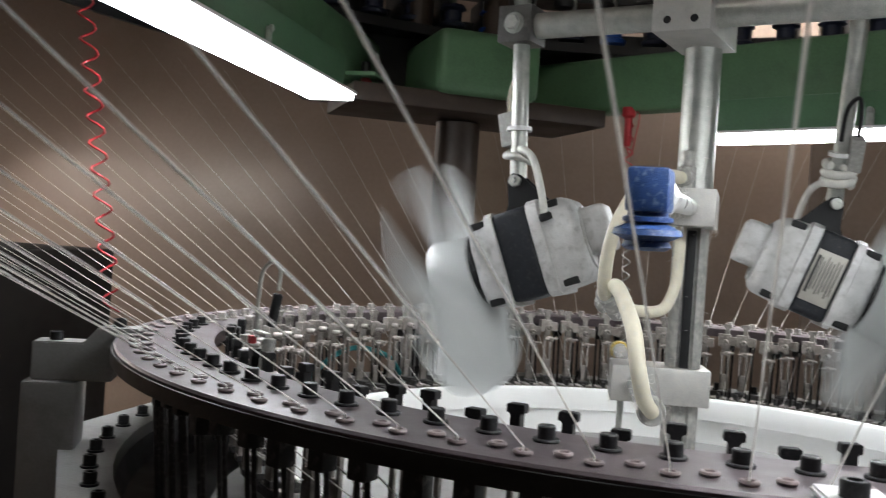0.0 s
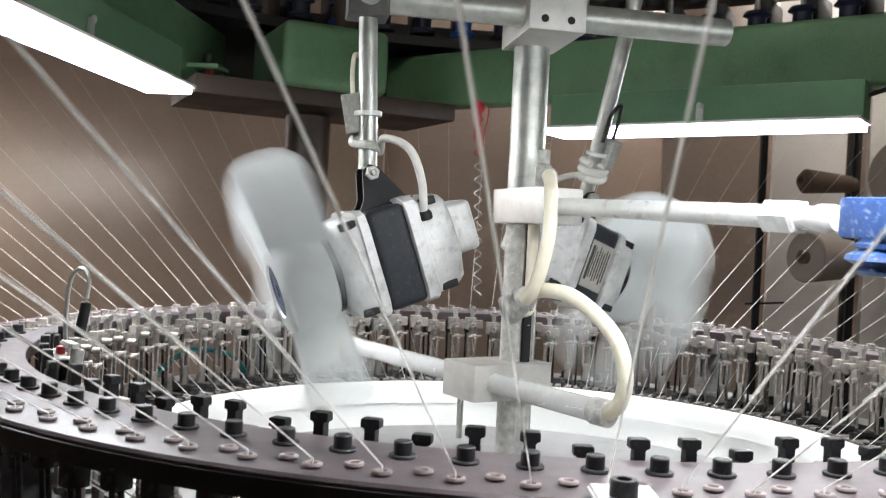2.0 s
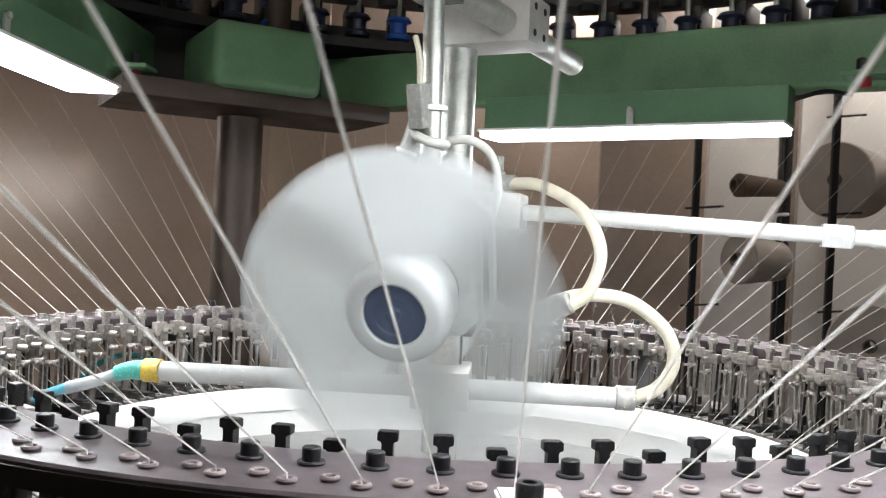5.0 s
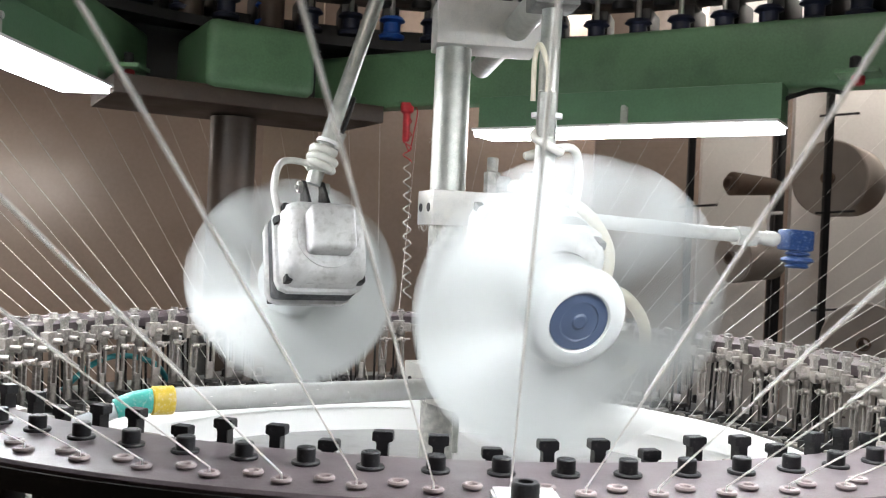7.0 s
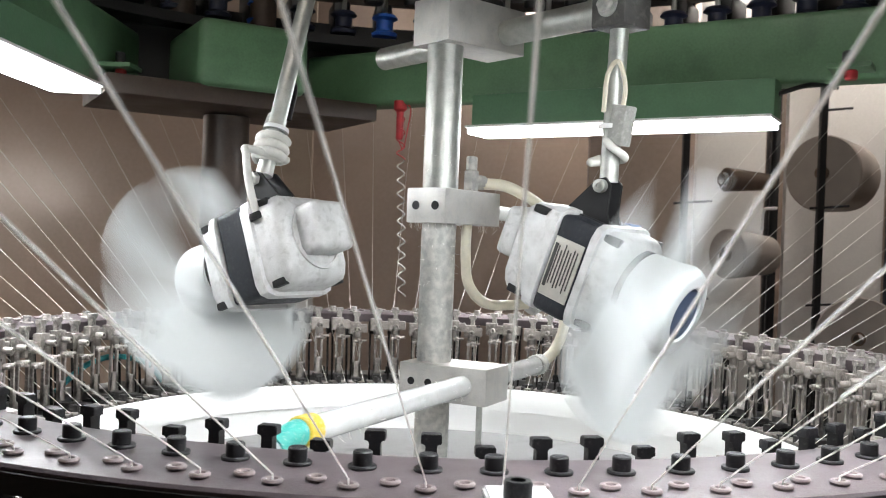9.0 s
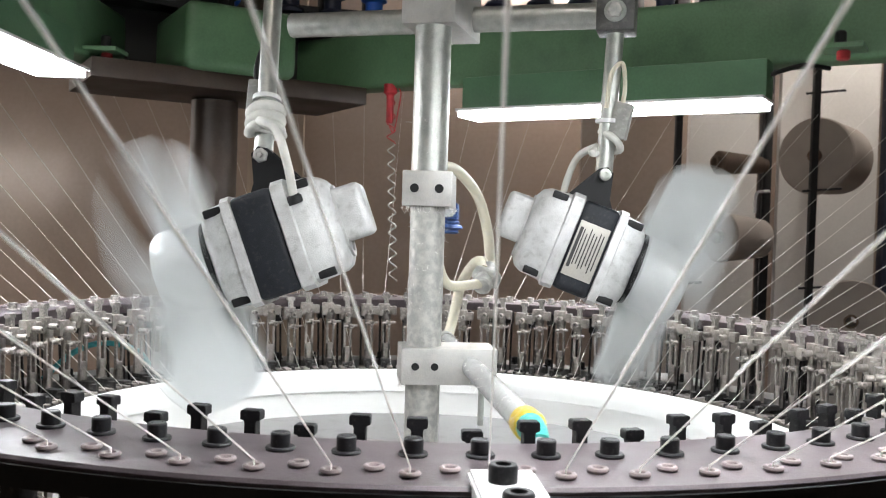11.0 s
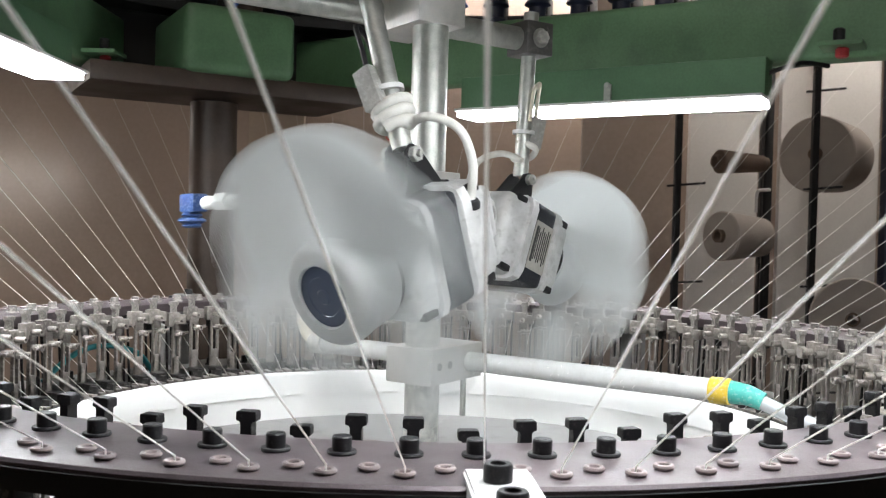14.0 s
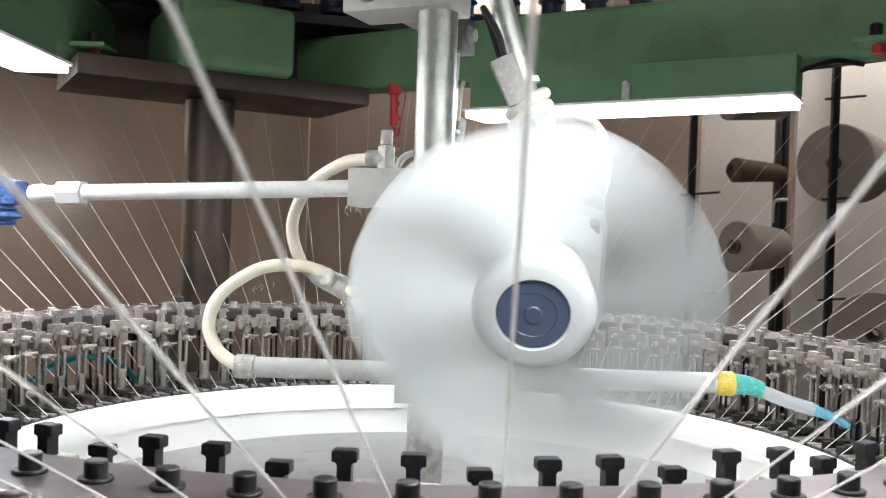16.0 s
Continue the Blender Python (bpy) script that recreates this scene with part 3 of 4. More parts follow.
# ---- the turning blower ----
def blower():
    t = tagged(empty("rotating_blower", pose(0, 0, H)), "turning cleaning blower: galvanised pole, two white fans and air nozzles", "lint blower")
    # pole: round above, slotted below
    part("pole", rod((0, 0, 0.118), (0, 0, 0.62), 0.0172, 40), "galvanised", t)
    prof = []
    for k in range(40):
        a = 2 * math.pi * k / 40
        prof.append((0.0165 * math.cos(a), 0.0165 * math.sin(a)))
    cut = [(x, max(y, -0.012)) if abs(x) < 0.0062 else (x, y) for x, y in prof]
    part("lower_pole", prism(cut, 0.434, m=Matrix.Translation((0, 0, -0.314))), "lint_steel", t, "dusty lower pole with a slot")
    part("slot", box(0.0085, 0.004, 0.13, 0, -0.0142, 0.05, 0.0005), "black", t, "dark slot in the pole")
    # blocks
    up = Matrix.Rotation(radians(263.4), 4, "Z")
    part("upper_block", box(0.092, 0.046, 0.033, 0.024, 0, 0.134, 0.0015, m=up), "aluminium", t)
    for s in (-0.0115, 0.0115):
        part("block_bolt", rod(up @ Vector((-0.0215, s, 0.134)), up @ Vector((-0.0228, s, 0.134)), 0.0042, 12), "black", t)
    low = Matrix.Rotation(radians(93.7), 4, "Z")
    part("lower_block", box(0.052, 0.090, 0.034, 0, 0.022, -0.031, 0.0015, m=low), "aluminium", t)
    for s in (-0.010, 0.008):
        part("block_bolt", rod(low @ Vector((0.0255, s, -0.031)), low @ Vector((0.0268, s, -0.031)), 0.0036, 12), "black", t)
    # upper air arm
    part("upper_tube", rod(up @ Vector((0.065, 0, 0.134)), up @ Vector((0.335, 0, 0.124)), 0.0075, 24, 0.001), "tube", t, "white plastic air tube")
    b = lathe([(0.0115, 0), (0.0115, 0.024), (0.0095, 0.026)], 6, m=along(up @ Vector((0.333, 0, 0.124)), up @ Vector((0.43, 0, 0.1205)))[0])
    lathe([(0.0072, 0), (0.0072, 0.014), (0.0085, 0.016), (0.0085, 0.026), (0.007, 0.030)], 16, bm=b, m=along(up @ Vector((0.358, 0, 0.123)), up @ Vector((0.43, 0, 0.1205)))[0])
    part("coupling", b, "tube", t, "white hexagonal coupling")
    nz = up @ Matrix.Translation((0.414, 0, 0.119)) @ Matrix.Rotation(radians(2), 4, "Y")
    b = box(0.034, 0.022, 0.023, 0, 0, 0.003, 0.003, m=nz)
    lathe([(0.010, -0.004), (0.0105, -0.010), (0.013, -0.011), (0.013, -0.013), (0.010, -0.014), (0.017, -0.017), (0.018, -0.020), (0.011, -0.023), (0.013, -0.026), (0.010, -0.028)], 20, bm=b, m=nz @ Matrix.Translation((0.004, 0, 0)))
    part("elbow_nozzle", b, "blue", t, "blue plastic elbow nozzle dusted with lint")
    # lower air arm, beside the pole
    y0 = 0.043
    part("lower_tube", lathe([(0.0078, 0), (0.0095, 0), (0.0095, 0.422), (0.0078, 0.422)], 28, closed=True, m=along(low @ Vector((-0.16, y0, -0.031)), low @ Vector((0.262, y0, -0.031)))[0]), "hazy", t, "linty clear plastic air tube")
    part("collar", rod(low @ Vector((0.262, y0, -0.031)), low @ Vector((0.279, y0, -0.031)), 0.0112, 20, 0.001), "yellow", t, "yellow collar")
    part("fitting", tube([low @ Vector((0.277, y0, -0.031)), low @ Vector((0.292, y0, -0.032)), low @ Vector((0.305, y0, -0.036))], 0.0098, 14, 5, taper=0.0075), "teal", t, "green fitting")
    part("nozzle", tube([low @ Vector((0.300, y0, -0.035)), low @ Vector((0.325, y0, -0.044)), low @ Vector((0.352, y0, -0.052))], 0.0062, 12, 5), "clear", t, "clear bent nozzle")
    part("nozzle_tip", tube([low @ Vector((0.350, y0, -0.0515)), low @ Vector((0.37, y0, -0.058)), low @ Vector((0.385, y0, -0.066))], 0.0055, 12, 4, taper=0.003), "tip", t, "pale blue nozzle tip")
    part("tail_coupling", rod(low @ Vector((-0.176, y0, -0.031)), low @ Vector((-0.158, y0, -0.031)), 0.0112, 16, 0.001), "lint_steel", t)
    part("thin_rod", rod(low @ Vector((0.012, 0.055, -0.048)), low @ Vector((0.012, 0.055, -0.088)), 0.003, 10), "galvanised", t)
    # hoses
    def w(r, deg, z):
        return polar(r, deg, z)
    part("hose", tube([w(0.055, 257, 0.160), w(0.090, 249, 0.158), w(0.135, 245, 0.136), w(0.157, 243, 0.100), w(0.150, 240, 0.064), w(0.130, 236, 0.048)], 0.0058, 12, 8), "hose", t, "cream air hose")
    part("hose", tube([w(0.120, 237, 0.054), w(0.146, 243, 0.062), w(0.178, 250, 0.058), w(0.206, 256, 0.034), w(0.214, 258, 0.006), w(0.202, 259, -0.018), low @ Vector((-0.174, y0, -0.031))], 0.0062, 12, 8), "hose", t, "cream air hose")
    part("hose", tube([w(0.036, 251, 0.120), w(0.036, 251, 0.085), w(0.041, 249, 0.058), w(0.062, 244, 0.040), w(0.102, 234, 0.041)], 0.0052, 12, 8), "hose", t, "cream air hose beside the pole")
    b = rod(w(0.100, 232, 0.038), w(0.138, 238, 0.056), 0.0100, 14, 0.002)
    rod(w(0.118, 228, 0.044), w(0.118, 241, 0.052), 0.0088, 14, 0.002, bm=b)
    part("hose_joint", b, "lint_steel", t, "linty hose joint")
    b = rod(w(0.044, 257, 0.150), w(0.044, 257, 0.172), 0.008, 6, 0.001)
    rod(w(0.044, 257, 0.172), w(0.044, 257, 0.186), 0.0055, 12, 0.001, bm=b)
    rod(w(0.044, 257, 0.161), w(0.062, 257, 0.161), 0.0075, 12, 0.001, bm=b)
    part("hose_fitting", b, "lint_steel", t, "brass and steel hose fitting")
    # crossbar on top
    ca, cb = Vector((-0.1745, 0.001, 0.306)), Vector((0.142, -0.107, 0.306))
    d = (cb - ca).normalized()
    part("crossbar", rod(ca - d * 0.012, cb + d * 0.004, 0.0125, 28, 0.001), "galvanised", t)
    turn = Matrix.Rotation(math.atan2(d.y, d.x), 4, "Z")
    foot = ca + d * (-ca).dot(d)
    part("top_block", box(0.052, 0.100, 0.044, 0, 0, 0, 0.0015, m=Matrix.Translation((foot.x * 0.55, foot.y * 0.55, 0.309)) @ turn), "aluminium", t)
    for s in (-0.012, 0.012):
        for z in (0.297, 0.321):
            e = Matrix.Translation((foot.x * 0.55, foot.y * 0.55, z)) @ turn
            part("block_bolt", rod(e @ Vector((s, -0.0505, 0)), e @ Vector((s, -0.0492, 0)), 0.0035, 10), "black", t)
    high = Vector((0.1475, -0.0485, 0.60))
    part("high_bar", rod(high, Vector((-0.02, -0.01, 0.60)), 0.0125, 24, 0.001), "galvanised", t)
    rng = random.Random(9)
    fluff = bmesh.new()

    def fibre(p, way, length):
        e1 = p + way * length * 0.5 + Vector((rng.uniform(-1, 1), rng.uniform(-1, 1), rng.uniform(-1, 0.4))) * length * 0.3
        e2 = p + way * length * 0.8 + Vector((rng.uniform(-1, 1), rng.uniform(-1, 1), rng.uniform(-1, 0.2))) * length * 0.7
        tube([p, e1, e2], 0.00016, 3, 2, bm=fluff)
    runs = [(up @ Vector((0.07, 0, 0.134)), up @ Vector((0.33, 0, 0.124)), 0.0076, 60),
            (low @ Vector((-0.15, y0, -0.031)), low @ Vector((0.25, y0, -0.031)), 0.0095, 90),
            (Vector((0, 0, -0.01)), Vector((0, 0, 0.115)), 0.0165, 50), (Vector((0, 0, 0.16)), Vector((0, 0, 0.28)), 0.0172, 14),
            (w(0.146, 243, 0.062), w(0.206, 256, 0.034), 0.006, 30), (w(0.206, 256, 0.034), w(0.202, 259, -0.018), 0.006, 30),
            (w(0.100, 232, 0.038), w(0.138, 238, 0.056), 0.010, 40), (low @ Vector((-0.18, y0, -0.031)), low @ Vector((-0.155, y0, -0.031)), 0.011, 36)]
    for p, e, r, count in runs:
        for k in range(count):
            way = Vector((rng.uniform(-1, 1), rng.uniform(-1, 1), rng.uniform(-1, 1)))
            ax1 = (e - p).normalized()
            way = (way - ax1 * way.dot(ax1)).normalized()
            fibre(p.lerp(e, rng.random()) + way * r * 0.97, way, rng.uniform(0.0015, 0.005))
    for m, sx, sy, z in ((up, 0.046, 0.023, 0.134), (low, 0.026, 0.045, -0.031)):
        for k in range(46):
            side = rng.choice((-1, 1))
            q = Vector((rng.uniform(-sx, sx), side * sy, z - 0.0165)) if rng.random() < 0.5 else Vector((side * sx, rng.uniform(-sy, sy), z - 0.0165))
            q += Vector((0.024, 0, 0)) if m is up else Vector((0, 0.022, 0))
            fibre(m @ q, Vector((0, 0, -1)), rng.uniform(0.002, 0.006))
    tagged(part("lint", fluff, "yarn", t, "white lint clinging to the tubes"), kind="stuff")
    return t, d, turn, ca, high


def fan_head(t, name, clamp, pivot, yaw, tilt, d, turn):
    """A fan hung from the crossbar: clamp, rod, hinge, motor and rotor. Local x is the fan's axis, pointing outwards."""
    part("clamp", box(0.036, 0.036, 0.036, 0, 0, 0, 0.002, m=Matrix.Translation(clamp) @ turn), "clamp", t, "dark steel clamp block")
    side = turn @ Vector((0, -1, 0))
    for way in (-1, 1):
        out = side * way
        part("clamp_bolt", rod(clamp + out * 0.0195, clamp + out * 0.0255, 0.0075, 6, 0.0008), "lint_steel", t, "hexagon bolt")
        part("clamp_washer", rod(clamp + out * 0.0178, clamp + out * 0.0196, 0.0105, 20, 0.0004), "galvanised", t)
    part("rod", rod(pivot + Vector((0, 0, 0.004)), clamp + (clamp - pivot).normalized() * 0.03, 0.0082, 20), "galvanised", t)
    f = Matrix.Translation(pivot) @ Matrix.Rotation(radians(yaw), 4, "Z") @ Matrix.Rotation(radians(tilt), 4, "Y")
    # hinge bracket
    out = [(-0.026, -0.030), (0.020, -0.030), (0.013, -0.020), (0.007, 0.004), (0.0, 0.008), (-0.007, 0.004), (-0.016, -0.012)]
    b = bmesh.new()
    for s in (-0.0115, 0.0085):
        prism(out, 0.003, bm=b, m=f @ Matrix.Translation((0, s + 0.003, 0)) @ Matrix.Rotation(radians(90), 4, "X"))
    box(0.052, 0.032, 0.004, -0.003, 0, -0.0305, 0.001, bm=b, m=f)
    part("hinge", b, "black", t, "black hinge bracket")
    b = lathe([(0.0058, 0), (0.0058, 0.006), (0.004, 0.0065), (0.0025, 0.0065), (0.0025, 0.004), (0, 0.004)], 14, m=f @ Matrix.Translation((0, -0.0115, 0)) @ Matrix.Rotation(radians(90), 4, "X"))
    part("hinge_bolt", b, "galvanised", t)
    part("hinge_nut", lathe([(0.0064, 0), (0.0064, 0.0045), (0.0056, 0.0052), (0.0034, 0.0052), (0.0034, 0.0030), (0.0022, 0.0030), (0.0022, 0.0075), (0, 0.0078)], 6, m=f @ Matrix.Translation((0, 0.0115, 0)) @ Matrix.Rotation(radians(-90), 4, "X")), "lint_steel", t)
    # motor, on an axis 0.07 under the hinge
    ax = f @ Matrix.Translation((0.009 if name == "a" else 0.015, 0, -0.0725)) @ Matrix.Scale(1.14, 4)
    motor = part("motor", box(0.0315, 0.076, 0.076, -0.0008, 0, 0, 0.006, 3, m=ax), "stack", t, "black laminated motor")
    lie = Matrix.Rotation(radians(90), 4, "Y")
    for x0, sgn, long in ((-0.0155, -1, 1.16), (0.014, 1, 0.82)):
        b = bmesh.new()
        w = 0.040
        sec = [(0.0, 0.0395), (0.0008, 0.0405), (0.0085, 0.0405), (0.0095, 0.0378), (0.025, 0.0365), (0.030, 0.0335), (0.033, 0.028)]
        rings = []
        for sx, hw in sec:
            rr = []
            cut = 0.011 + 0.25 * (0.0405 - hw)
            for px, py in ((1, 1), (-1, 1), (-1, -1), (1, -1)):
                cs = [(hw, hw - cut), (hw - cut * 0.3, hw - cut * 0.3), (hw - cut, hw)]
                if px * py < 0:
                    cs = cs[::-1]
                for cx, cy in cs:
                    rr.append(b.verts.new((x0 + sgn * sx * long, px * cx, py * cy)))
            rings.append(rr)
        for p, r in zip(rings, rings[1:]):
            for k in range(12):
                b.faces.new((p[k], p[(k + 1) % 12], r[(k + 1) % 12], r[k]))
        b.faces.new(rings[0])
        b.faces.new(rings[-1])
        bmesh.ops.recalc_face_normals(b, faces=b.faces)
        bmesh.ops.transform(b, matrix=ax, verts=b.verts)
        part("end_shell", b, "cast", motor, "cast light grey end shell")
        for py in (-1, 1):
            for pz in (-1, 1):
                xx = x0 + sgn * 0.0175 * long
                # A solid black box stands for the shade in each corner recess.
                part("screw_pocket", box(0.013, 0.0062, 0.0062, xx, py * 0.0326, pz * 0.0326, 0.0012, m=ax), "black", motor)
    part("terminal_cap", box(0.026, 0.040, 0.040, -0.0625, 0, 0.004, 0.006, 3, m=ax), "cast", motor, "cast light grey rear cap")
    part("rear_ring", lathe([(0.024, 0), (0.0275, 0), (0.0275, 0.002), (0.024, 0.002)], 28, m=ax @ Matrix.Translation((-0.0556, 0, 0)) @ lie, closed=True), "cast", motor)
    part("front_disc", lathe([(0.030, 0), (0.031, 0.001), (0.031, 0.005), (0.012, 0.006), (0.012, 0.012)], 32, m=ax @ Matrix.Translation((0.0405, 0, 0)) @ lie), "black", motor, "black front disc")
    for s in (-1,):
        pl = part("name_plate", box(0.025, 0.0012, 0.046, -0.0008, s * 0.0386, -0.002, 0.0003, m=ax), "plate", motor, "worn metal name plate")
        b = bmesh.new()
        for k in range(8):
            box(0.0026 if k == 0 else 0.0009, 0.0006, 0.034 - 0.004 * (k % 3), -0.0105 + k * 0.0027, s * 0.0394, -0.001 + 0.001 * (k % 2), bm=b, m=ax)
        part("lettering", b, "ink", pl, "dark unreadable lines of print")
    # cables
    k_way = (clamp - pivot).normalized()
    rp = (f.inverted() @ (pivot + (clamp - pivot).normalized() * 0.024))
    part("cable", tube([ax @ Vector((-0.030, 0.036, 0.024)), ax @ Vector((-0.034, 0.041, 0.050)), ax @ Vector((-0.033, 0.036, 0.074)), ax @ Vector((-0.022, 0.020, 0.086)), f @ (rp + Vector((-0.012, -0.010, -0.008))), f @ (rp + Vector((0.0, 0.012, 0.0))), f @ (rp + Vector((0.012, 0.0, 0.006))), f @ (rp + Vector((0.002, -0.013, 0.012))), f @ (rp + Vector((-0.012, 0.002, 0.016)))], 0.0036, 10, 8), "cable", t, "grey motor cable wound round the rod")
    if name == "b":
        wind = along(pivot + k_way * 0.020, pivot + k_way * 0.1)[0]
        turns = [wind @ Vector((0.0132 * math.cos(q), 0.0132 * math.sin(q), 0.0085 * q / (2 * math.pi) + 0.002 * math.sin(q))) for q in [2 * math.pi * 2.6 * n / 24 for n in range(25)]]
        part("wound_cable", tube(turns, 0.0046, 10, 2), "cable", t, "thick pale cable wound round the rod")
    part("cable_boot", lathe([(0.006, 0), (0.006, 0.004), (0.0045, 0.006)], 14, m=ax @ Matrix.Translation((-0.030, 0.036, 0.021)) @ Matrix.Rotation(radians(-15), 4, "X")), "black", t)
    k = (clamp - pivot).normalized()
    part("connector", box(0.013, 0.017, 0.034, 0, 0, 0, 0.0015, m=Matrix.Translation(f.to_3x3() @ Vector((0.012, -0.006, 0))) @ along(pivot + k * 0.056, pivot + k * 0.1)[0] @ Matrix.Rotation(radians(9), 4, "X")), "grey_plug", t, "taped grey plug connector")
    b = tube([pivot + k * 0.070 + f.to_3x3() @ Vector((0.012, -0.006, 0)), pivot + k * 0.090 + f.to_3x3() @ Vector((0.013, -0.006, 0)), pivot + k * 0.108 + f.to_3x3() @ Vector((0.008, -0.012, 0)), pivot + k * 0.094 + f.to_3x3() @ Vector((-0.002, -0.012, 0)), pivot + k * 0.062 + f.to_3x3() @ Vector((-0.004, -0.011, 0))], 0.0022, 8, 6)
    part("lead", b, "hose" if name == "a" else "black", t)
    part("tie", lathe([(0.0095, 0), (0.0125, 0), (0.0125, 0.004), (0.0095, 0.004)], 16, closed=True, m=along(pivot + k * 0.050, pivot + k * 0.1)[0]), "tray", t, "white cable tie")
    # rotor
    base = f @ Matrix.Translation((0.061 if name == "a" else 0.065, 0, -0.0735)) @ lie
    hub = part("rotor", lathe([(0.012, -0.006), (0.032, -0.002), (0.0365, 0.002), (0.0378, 0.024), (0.0392, 0.030), (0.0396, 0.035), (0.0386, 0.040), (0.0360, 0.0438), (0.0320, 0.0456), (0.0240, 0.0458), (0.0232, 0.0425), (0, 0.0422)], 48), "white_plastic", t, "white plastic fan rotor, spinning fast", base)
    part("hub_cap", lathe([(0.0230, 0.0426), (0.0226, 0.0440), (0.0150, 0.0445), (0.0146, 0.0440), (0.006, 0.0443), (0.005, 0.0452), (0, 0.0452)], 32), "cap_blue", hub, "dark blue hub cap")
    for n in range(5):
        b = bmesh.new()
        grid = []
        for i in range(7):
            r = 0.033 + (0.119 - 0.033) * i / 6
            row = []
            for j in range(9):
                u = j / 8
                span = radians(67 + 4 * math.sin(math.pi * i / 6))
                a = (u - 0.5) * span + radians(8) * (i / 6) + radians(72 * n)
                lift = -0.004 + (0.046 + 0.013 * i / 6) * u + 0.006 * math.sin(math.pi * u)
                rr = r - (0.012 * (abs(2 * u - 1) ** 4) if i == 6 else 0)
                row.append((rr * math.cos(a), rr * math.sin(a), lift))
            grid.append(row)
        vs = [[[b.verts.new((x, y, z + o)) for x, y, z in row] for row in grid] for o in (0.0, 0.0016)]
        for i in range(6):
            for j in range(8):
                for lay, flip in ((vs[0], True), (vs[1], False)):
                    fc = [lay[i][j], lay[i + 1][j], lay[i + 1][j + 1], lay[i][j + 1]]
                    b.faces.new(fc[::-1] if flip else fc)
        edge = [(i, 0) for i in range(7)] + [(6, j) for j in range(1, 9)] + [(i, 8) for i in range(5, -1, -1)] + [(0, j) for j in range(7, 0, -1)]
        for (i, j), (p, r) in zip(edge, edge[1:] + edge[:1]):
            b.faces.new((vs[0][i][j], vs[0][p][r], vs[1][p][r], vs[1][i][j]))
        bmesh.ops.recalc_face_normals(b, faces=b.faces)
        part("blade", b, "white_plastic", hub, "white curved fan blade")
    return hub, base


# ---- small things on and round the ring ----
def coil(points, r, turns, wire, b):
    top, low = Vector(points[0]), Vector(points[1])
    pts = []
    n = turns * 8
    for k in range(n + 1):
        u = k / n
        a = 2 * math.pi * turns * u
        p = top.lerp(low, u)
        pts.append(p + Vector((r * math.cos(a), r * math.sin(a), 0)))
    return tube(pts, wire, 6, 1, bm=b)


def red_cable(x, y, top, low, turns, r, label, handle):
    t = tagged(empty("coiled_cable", pose(x, y, H)), label, "cable", "coiled cables")
    if handle:
        part("coil", coil([(0, 0, top), (0.004, -0.01, top * 0.72)], r, 4, 0.0011, None), "red", t)
        part("linty_coil", coil([(0.004, -0.01, top * 0.72), (0.014, -0.02, low)], r * 0.85, turns - 4, 0.0012, None), "lint_steel", t, "lower turns whitened by lint")
        part("wire_loop", tube([(0.006, -0.006, top + 0.004), (0.017, -0.006, top - 0.006), (0.013, -0.006, top - 0.04), (0.007, -0.006, top - 0.072), (0.0, -0.006, top - 0.062)], 0.0011, 6, 5), "red", t, "loose loop of red wire")
    else:
        part("coil", coil([(0, 0, top), (0.077, 0, low)], r, turns, 0.0013, None), "red", t)
    part("plug", rod((0, 0, top), (0, 0, top + 0.02), 0.009, 12, 0.002), "dark_frame", t)
    if handle:
        part("handle", lathe([(0.0045, -0.058), (0.0062, -0.055), (0.0062, -0.012), (0.011, -0.008), (0.011, 0.006)], 14, m=Matrix.Translation((0, -0.006, top))), "red", t, "red plastic handle")


def stop_sensor():
    t = tagged(empty("yarn_stop_sensor", polar_pose(0.42, -137)), "wire-loop yarn stop sensor with a black grip and red lamp", "sensor")
    part("stem", rod((0, 0, -0.03), (-0.006, 0.0, 0.012), 0.0045, 12, 0.001), "lint_steel", t)
    part("grip", rod((-0.006, 0, 0.020), (-0.010, 0, 0.044), 0.0036, 12, 0.001), "black", t)
    part("loop", tube([(-0.010, 0, 0.046), (-0.012, -0.004, 0.060), (-0.010, -0.014, 0.066), (-0.006, -0.023, 0.058), (-0.004, -0.024, 0.035), (-0.004, -0.022, 0.010)], 0.0016, 8, 6), "galvanised", t)
    part("holder", box(0.005, 0.026, 0.003, -0.004, -0.012, 0.014, 0.0005), "lint_steel", t)
    part("lamp", box(0.005, 0.006, 0.006, -0.002, -0.026, 0.008, 0.001), "red", t, "small red lamp")


def air_line():
    tagged(link("air_line", tube([polar(0.452, 160, -0.085), polar(0.45, 158, -0.073), polar(0.45, 154, -0.058), polar(0.45, 149, -0.053), polar(0.45, 143, -0.066), polar(0.452, 140, -0.09)], 0.0035, 10, 8), "teal_hose", m=pose(0, 0, H)),
           "thin teal air line behind the feeders", "air line")


def polar_pose(r, deg):
    p = polar(r, deg, H)
    return pose(p.x, p.y, p.z, 0, 0, deg)


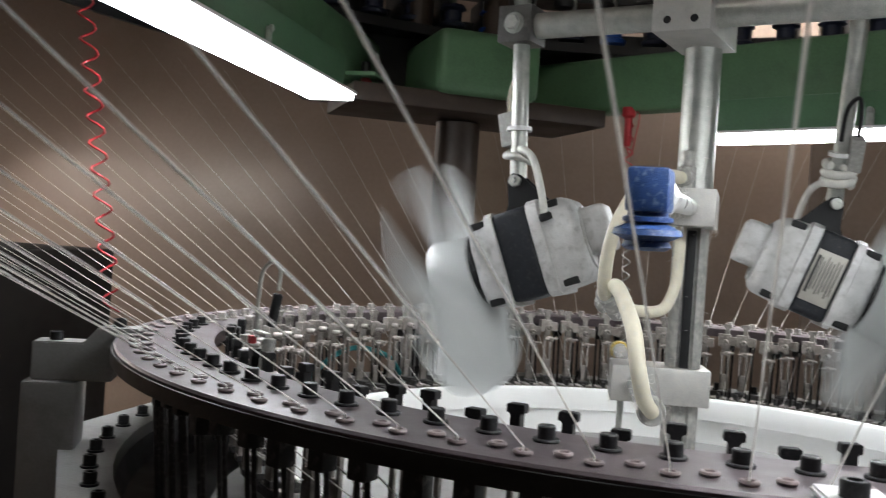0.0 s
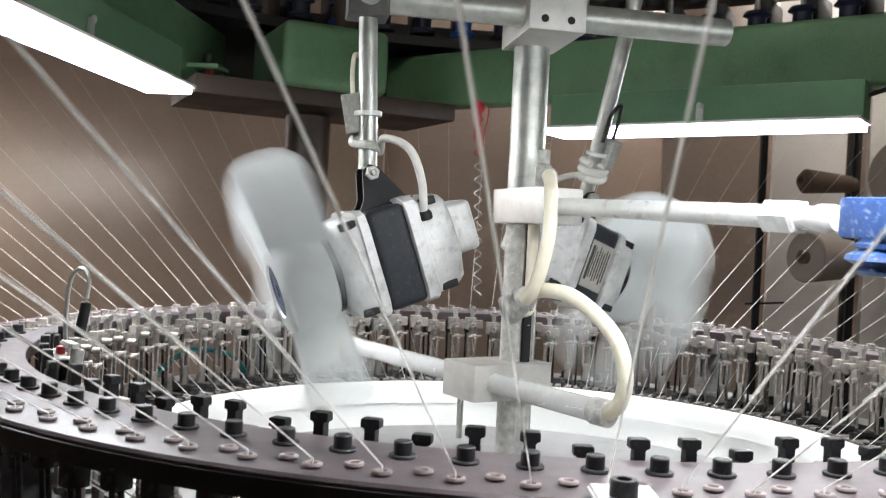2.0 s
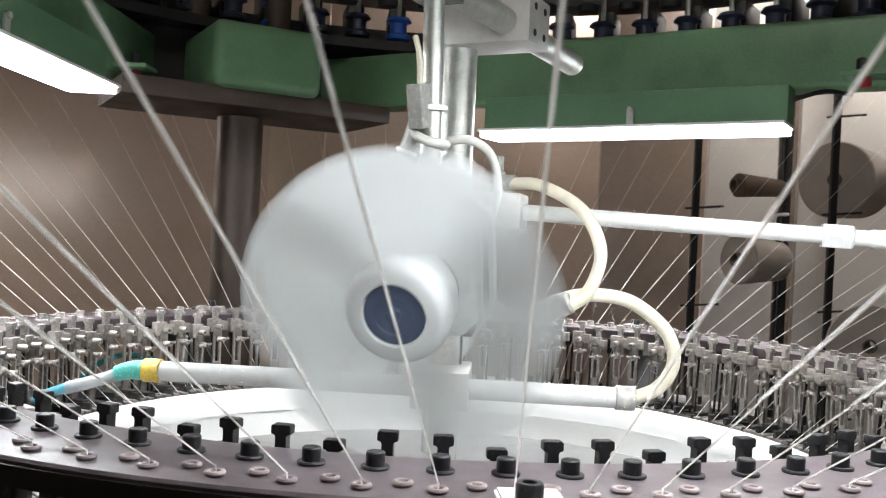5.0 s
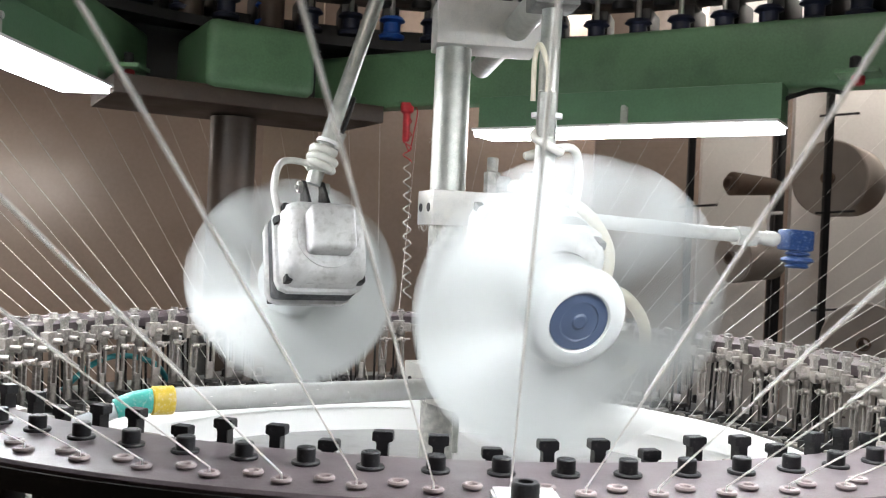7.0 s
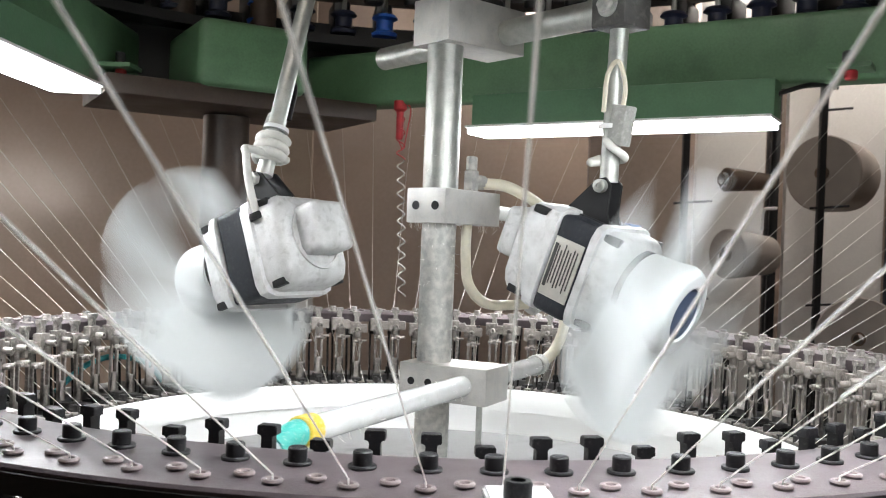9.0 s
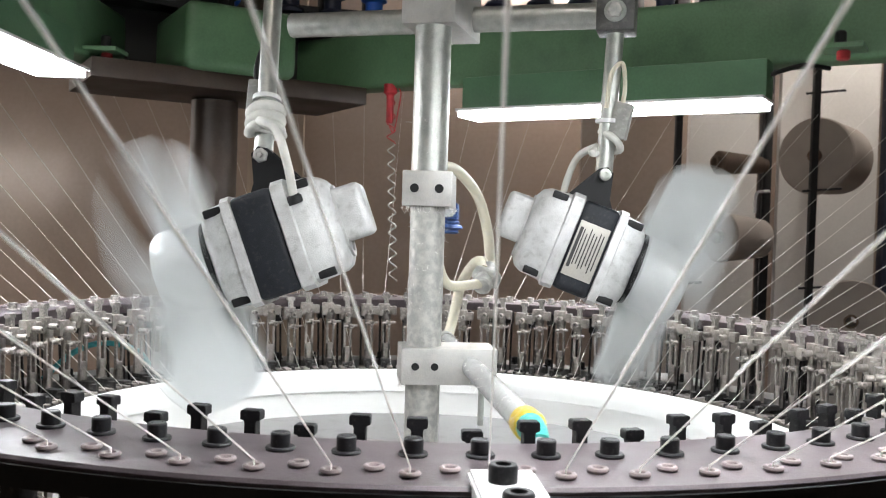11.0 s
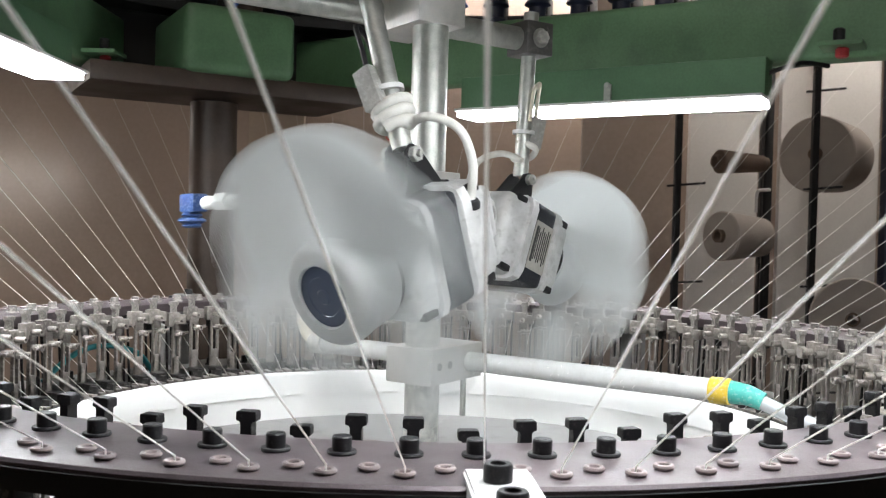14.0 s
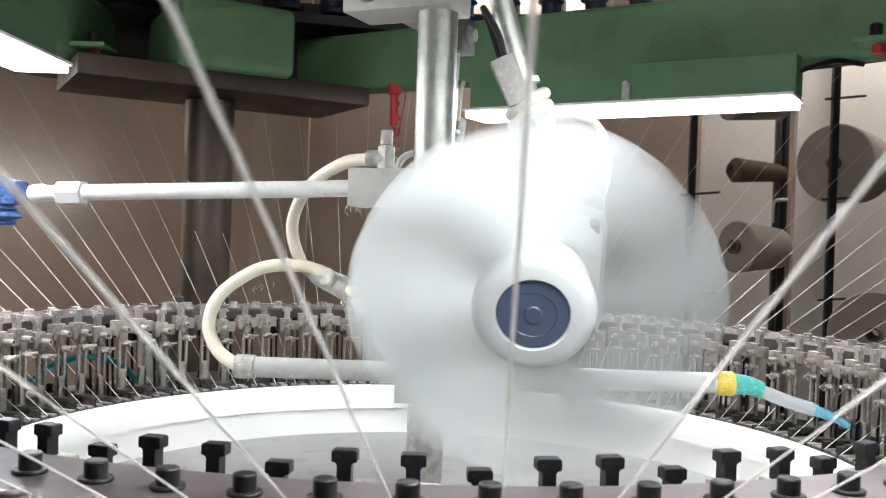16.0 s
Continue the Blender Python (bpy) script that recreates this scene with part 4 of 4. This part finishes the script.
def creel():
    t = tagged(empty("yarn_creel", pose(0, 1.75, 0)), "dark steel creel posts with pegs for yarn packages", "creel")
    for x in (0.70, 1.093, 1.52):
        part("post", box(0.019, 0.019, 2.3, x, 0, 1.15, 0.002), "dark_frame", t)
        for z in (0.75, 1.06, 1.34, 1.62):
            part("peg", rod((x - 0.03, 0, z), (x + 0.075, -0.02, z + 0.010), 0.0035, 8), "dark_frame", t)

    part("thin_post", box(0.011, 0.011, 2.3, 0.955, 0.008, 1.15, 0.001), "dark_frame", t)
    part("hook", tube([(0.955, 0.0, 1.335), (0.955, -0.03, 1.335), (0.935, -0.045, 1.333), (0.915, -0.045, 1.325), (0.913, -0.045, 1.27)], 0.0045, 8, 5), "tray", t, "white bent metal hook")

    def package(x, y, z, r0, r1, length, rx, rz, mat, label):
        p = tagged(empty("yarn_package", pose(x, y, z, rx, 0, rz)), label, "yarn package", "packages on the creel")
        part("winding", lathe([(0.020, 0), (r0 - 0.004, 0.0), (r0, 0.004), (r1, length - 0.004), (r1 - 0.004, length), (0.020, length)], 40, closed=True), mat, p)
        part("core", lathe([(0.014, -0.012), (0.019, -0.012), (0.019, length + 0.012), (0.014, length + 0.012)], 20, closed=True), "card", p, "brown cardboard core")
    package(1.113, 1.79, 1.446, 0.113, 0.104, 0.17, -90, -46, "cone", "large grey yarn package seen from its end")
    package(0.80, 1.70, 1.41, 0.034, 0.024, 0.15, -90, -72, "card", "brown empty yarn cone")
    package(0.80, 1.66, 1.20, 0.070, 0.055, 0.16, -90, -62, "cone", "grey yarn package on a peg")
    package(1.16, 1.62, 0.98, 0.115, 0.105, 0.14, -90, -30, "cone", "grey yarn package on a peg")
    package(0.78, 1.70, 1.60, 0.055, 0.04, 0.18, -90, -70, "cone", "grey yarn package on a peg")


def far_side():
    # The pale panel at 1.00 paints in the reflections of a clear plastic sheet.
    for x, w, y, mat, label in ((0.66, 0.32, 2.25, "plaster", "beige panel behind the creel"), (1.00, 0.24, 2.3, "pale", "pale panel in place of a shiny clear sheet behind the creel"), (1.155, 0.04, 2.31, "dark_frame", "dark narrow strip between the panels"), (1.25, 0.11, 2.3, "pale", "pale grey narrow panel behind the creel"),
                                (1.39, 0.20, 2.2, "pale", "pale smooth panel behind the creel"), (1.66, 0.16, 2.2, "pale", "pale smooth panel behind the creel")):
        tagged(link("partition_panel", box(w, 0.03, 2.3, x, y, 1.15, 0.004), mat), label, "panel")
    tagged(link("partition_post", box(0.05, 0.05, 2.4, 1.53, 2.18, 1.2, 0.004), "navy"), "navy blue steel post", "post")
    tagged(link("wall_panel", box(0.21, 0.03, 2.6, -0.60, 2.6, 1.3, 0.004), "beige"), "pale beige board against the wall", kind="structure")
    c = tagged(empty("control_cabinet", pose(-1.55, 0.9, 0)), "dark control cabinet beside the machine", "cabinet")
    part("body", box(0.5, 0.5, 1.12, 0, 0, 0.56, 0.01), "dark_frame", c)
    part("door", box(0.44, 0.012, 1.0, 0, -0.257, 0.56, 0.004), "dark_frame", c)


hall()
# The first two are unseen low lamps, added for the glow on the left wall.
# The last two are added to brighten the right panels and the machine's front.
for x, y, z, n, r in ((-3.05, 2.1, 1.45, 1.0, 90), (-2.65, 1.45, 1.45, 1.1, 0), (0.6, 2.75, 2.3, 1.2, 0), (1.5, 1.75, 2.25, 1.2, 0), (-0.5, -1.35, 2.75, 1.2, 0)):
    hall_light(x, y, z, n, r)
top_frame()
tube_lamp(59, -0.216, 0.221)
tube_lamp(179, -0.262, 0.268, 0.006)
tube_lamp(299, -0.25, 0.25)
machine_bed()
cylinder_and_fabric()
storage_feeders()
blow, bar_way, bar_turn, clamp_a, clamp_b = blower()
rotor_a, base_a = fan_head(blow, "a", clamp_a, Vector((-0.168, -0.002, 0.153)), 172, 20, bar_way, bar_turn)
rotor_b, base_b = fan_head(blow, "b", clamp_b, Vector((0.1435, 0.0885, 0.153)), -3, 20, bar_way, bar_turn)
ring_arm(-86.0, "pale_metal", "silvery block bracket with black bolts carrying the ring", True)
for k in range(1, 5):
    ring_arm(-86 + 72 * k, "grey_paint", "grey stepped bracket with black bolts carrying the ring")
stop_sensor()
air_line()
red_cable(-0.648, -0.047, 0.45, -0.004, 17, 0.0085, "red coiled cable hanging from above", False)
red_cable(-0.072, 0.64, 0.325, 0.01, 14, 0.007, "red coiled cable with a red handle under the beam", True)
creel()
far_side()
support_ring()
feeders()
yarns()


def motions():
    walk(blow, [(t * 0.5, pose(0, 0, H, 0, 0, SPIN * t * 0.5)) for t in range(33)])
    for rotor, base, way in ((rotor_a, base_a, 1), (rotor_b, base_b, 1)):
        walk(rotor, [(k / FPS, base @ Matrix.Rotation(radians(way * 86.0 * k), 4, "Z")) for k in range(481)])


motions()
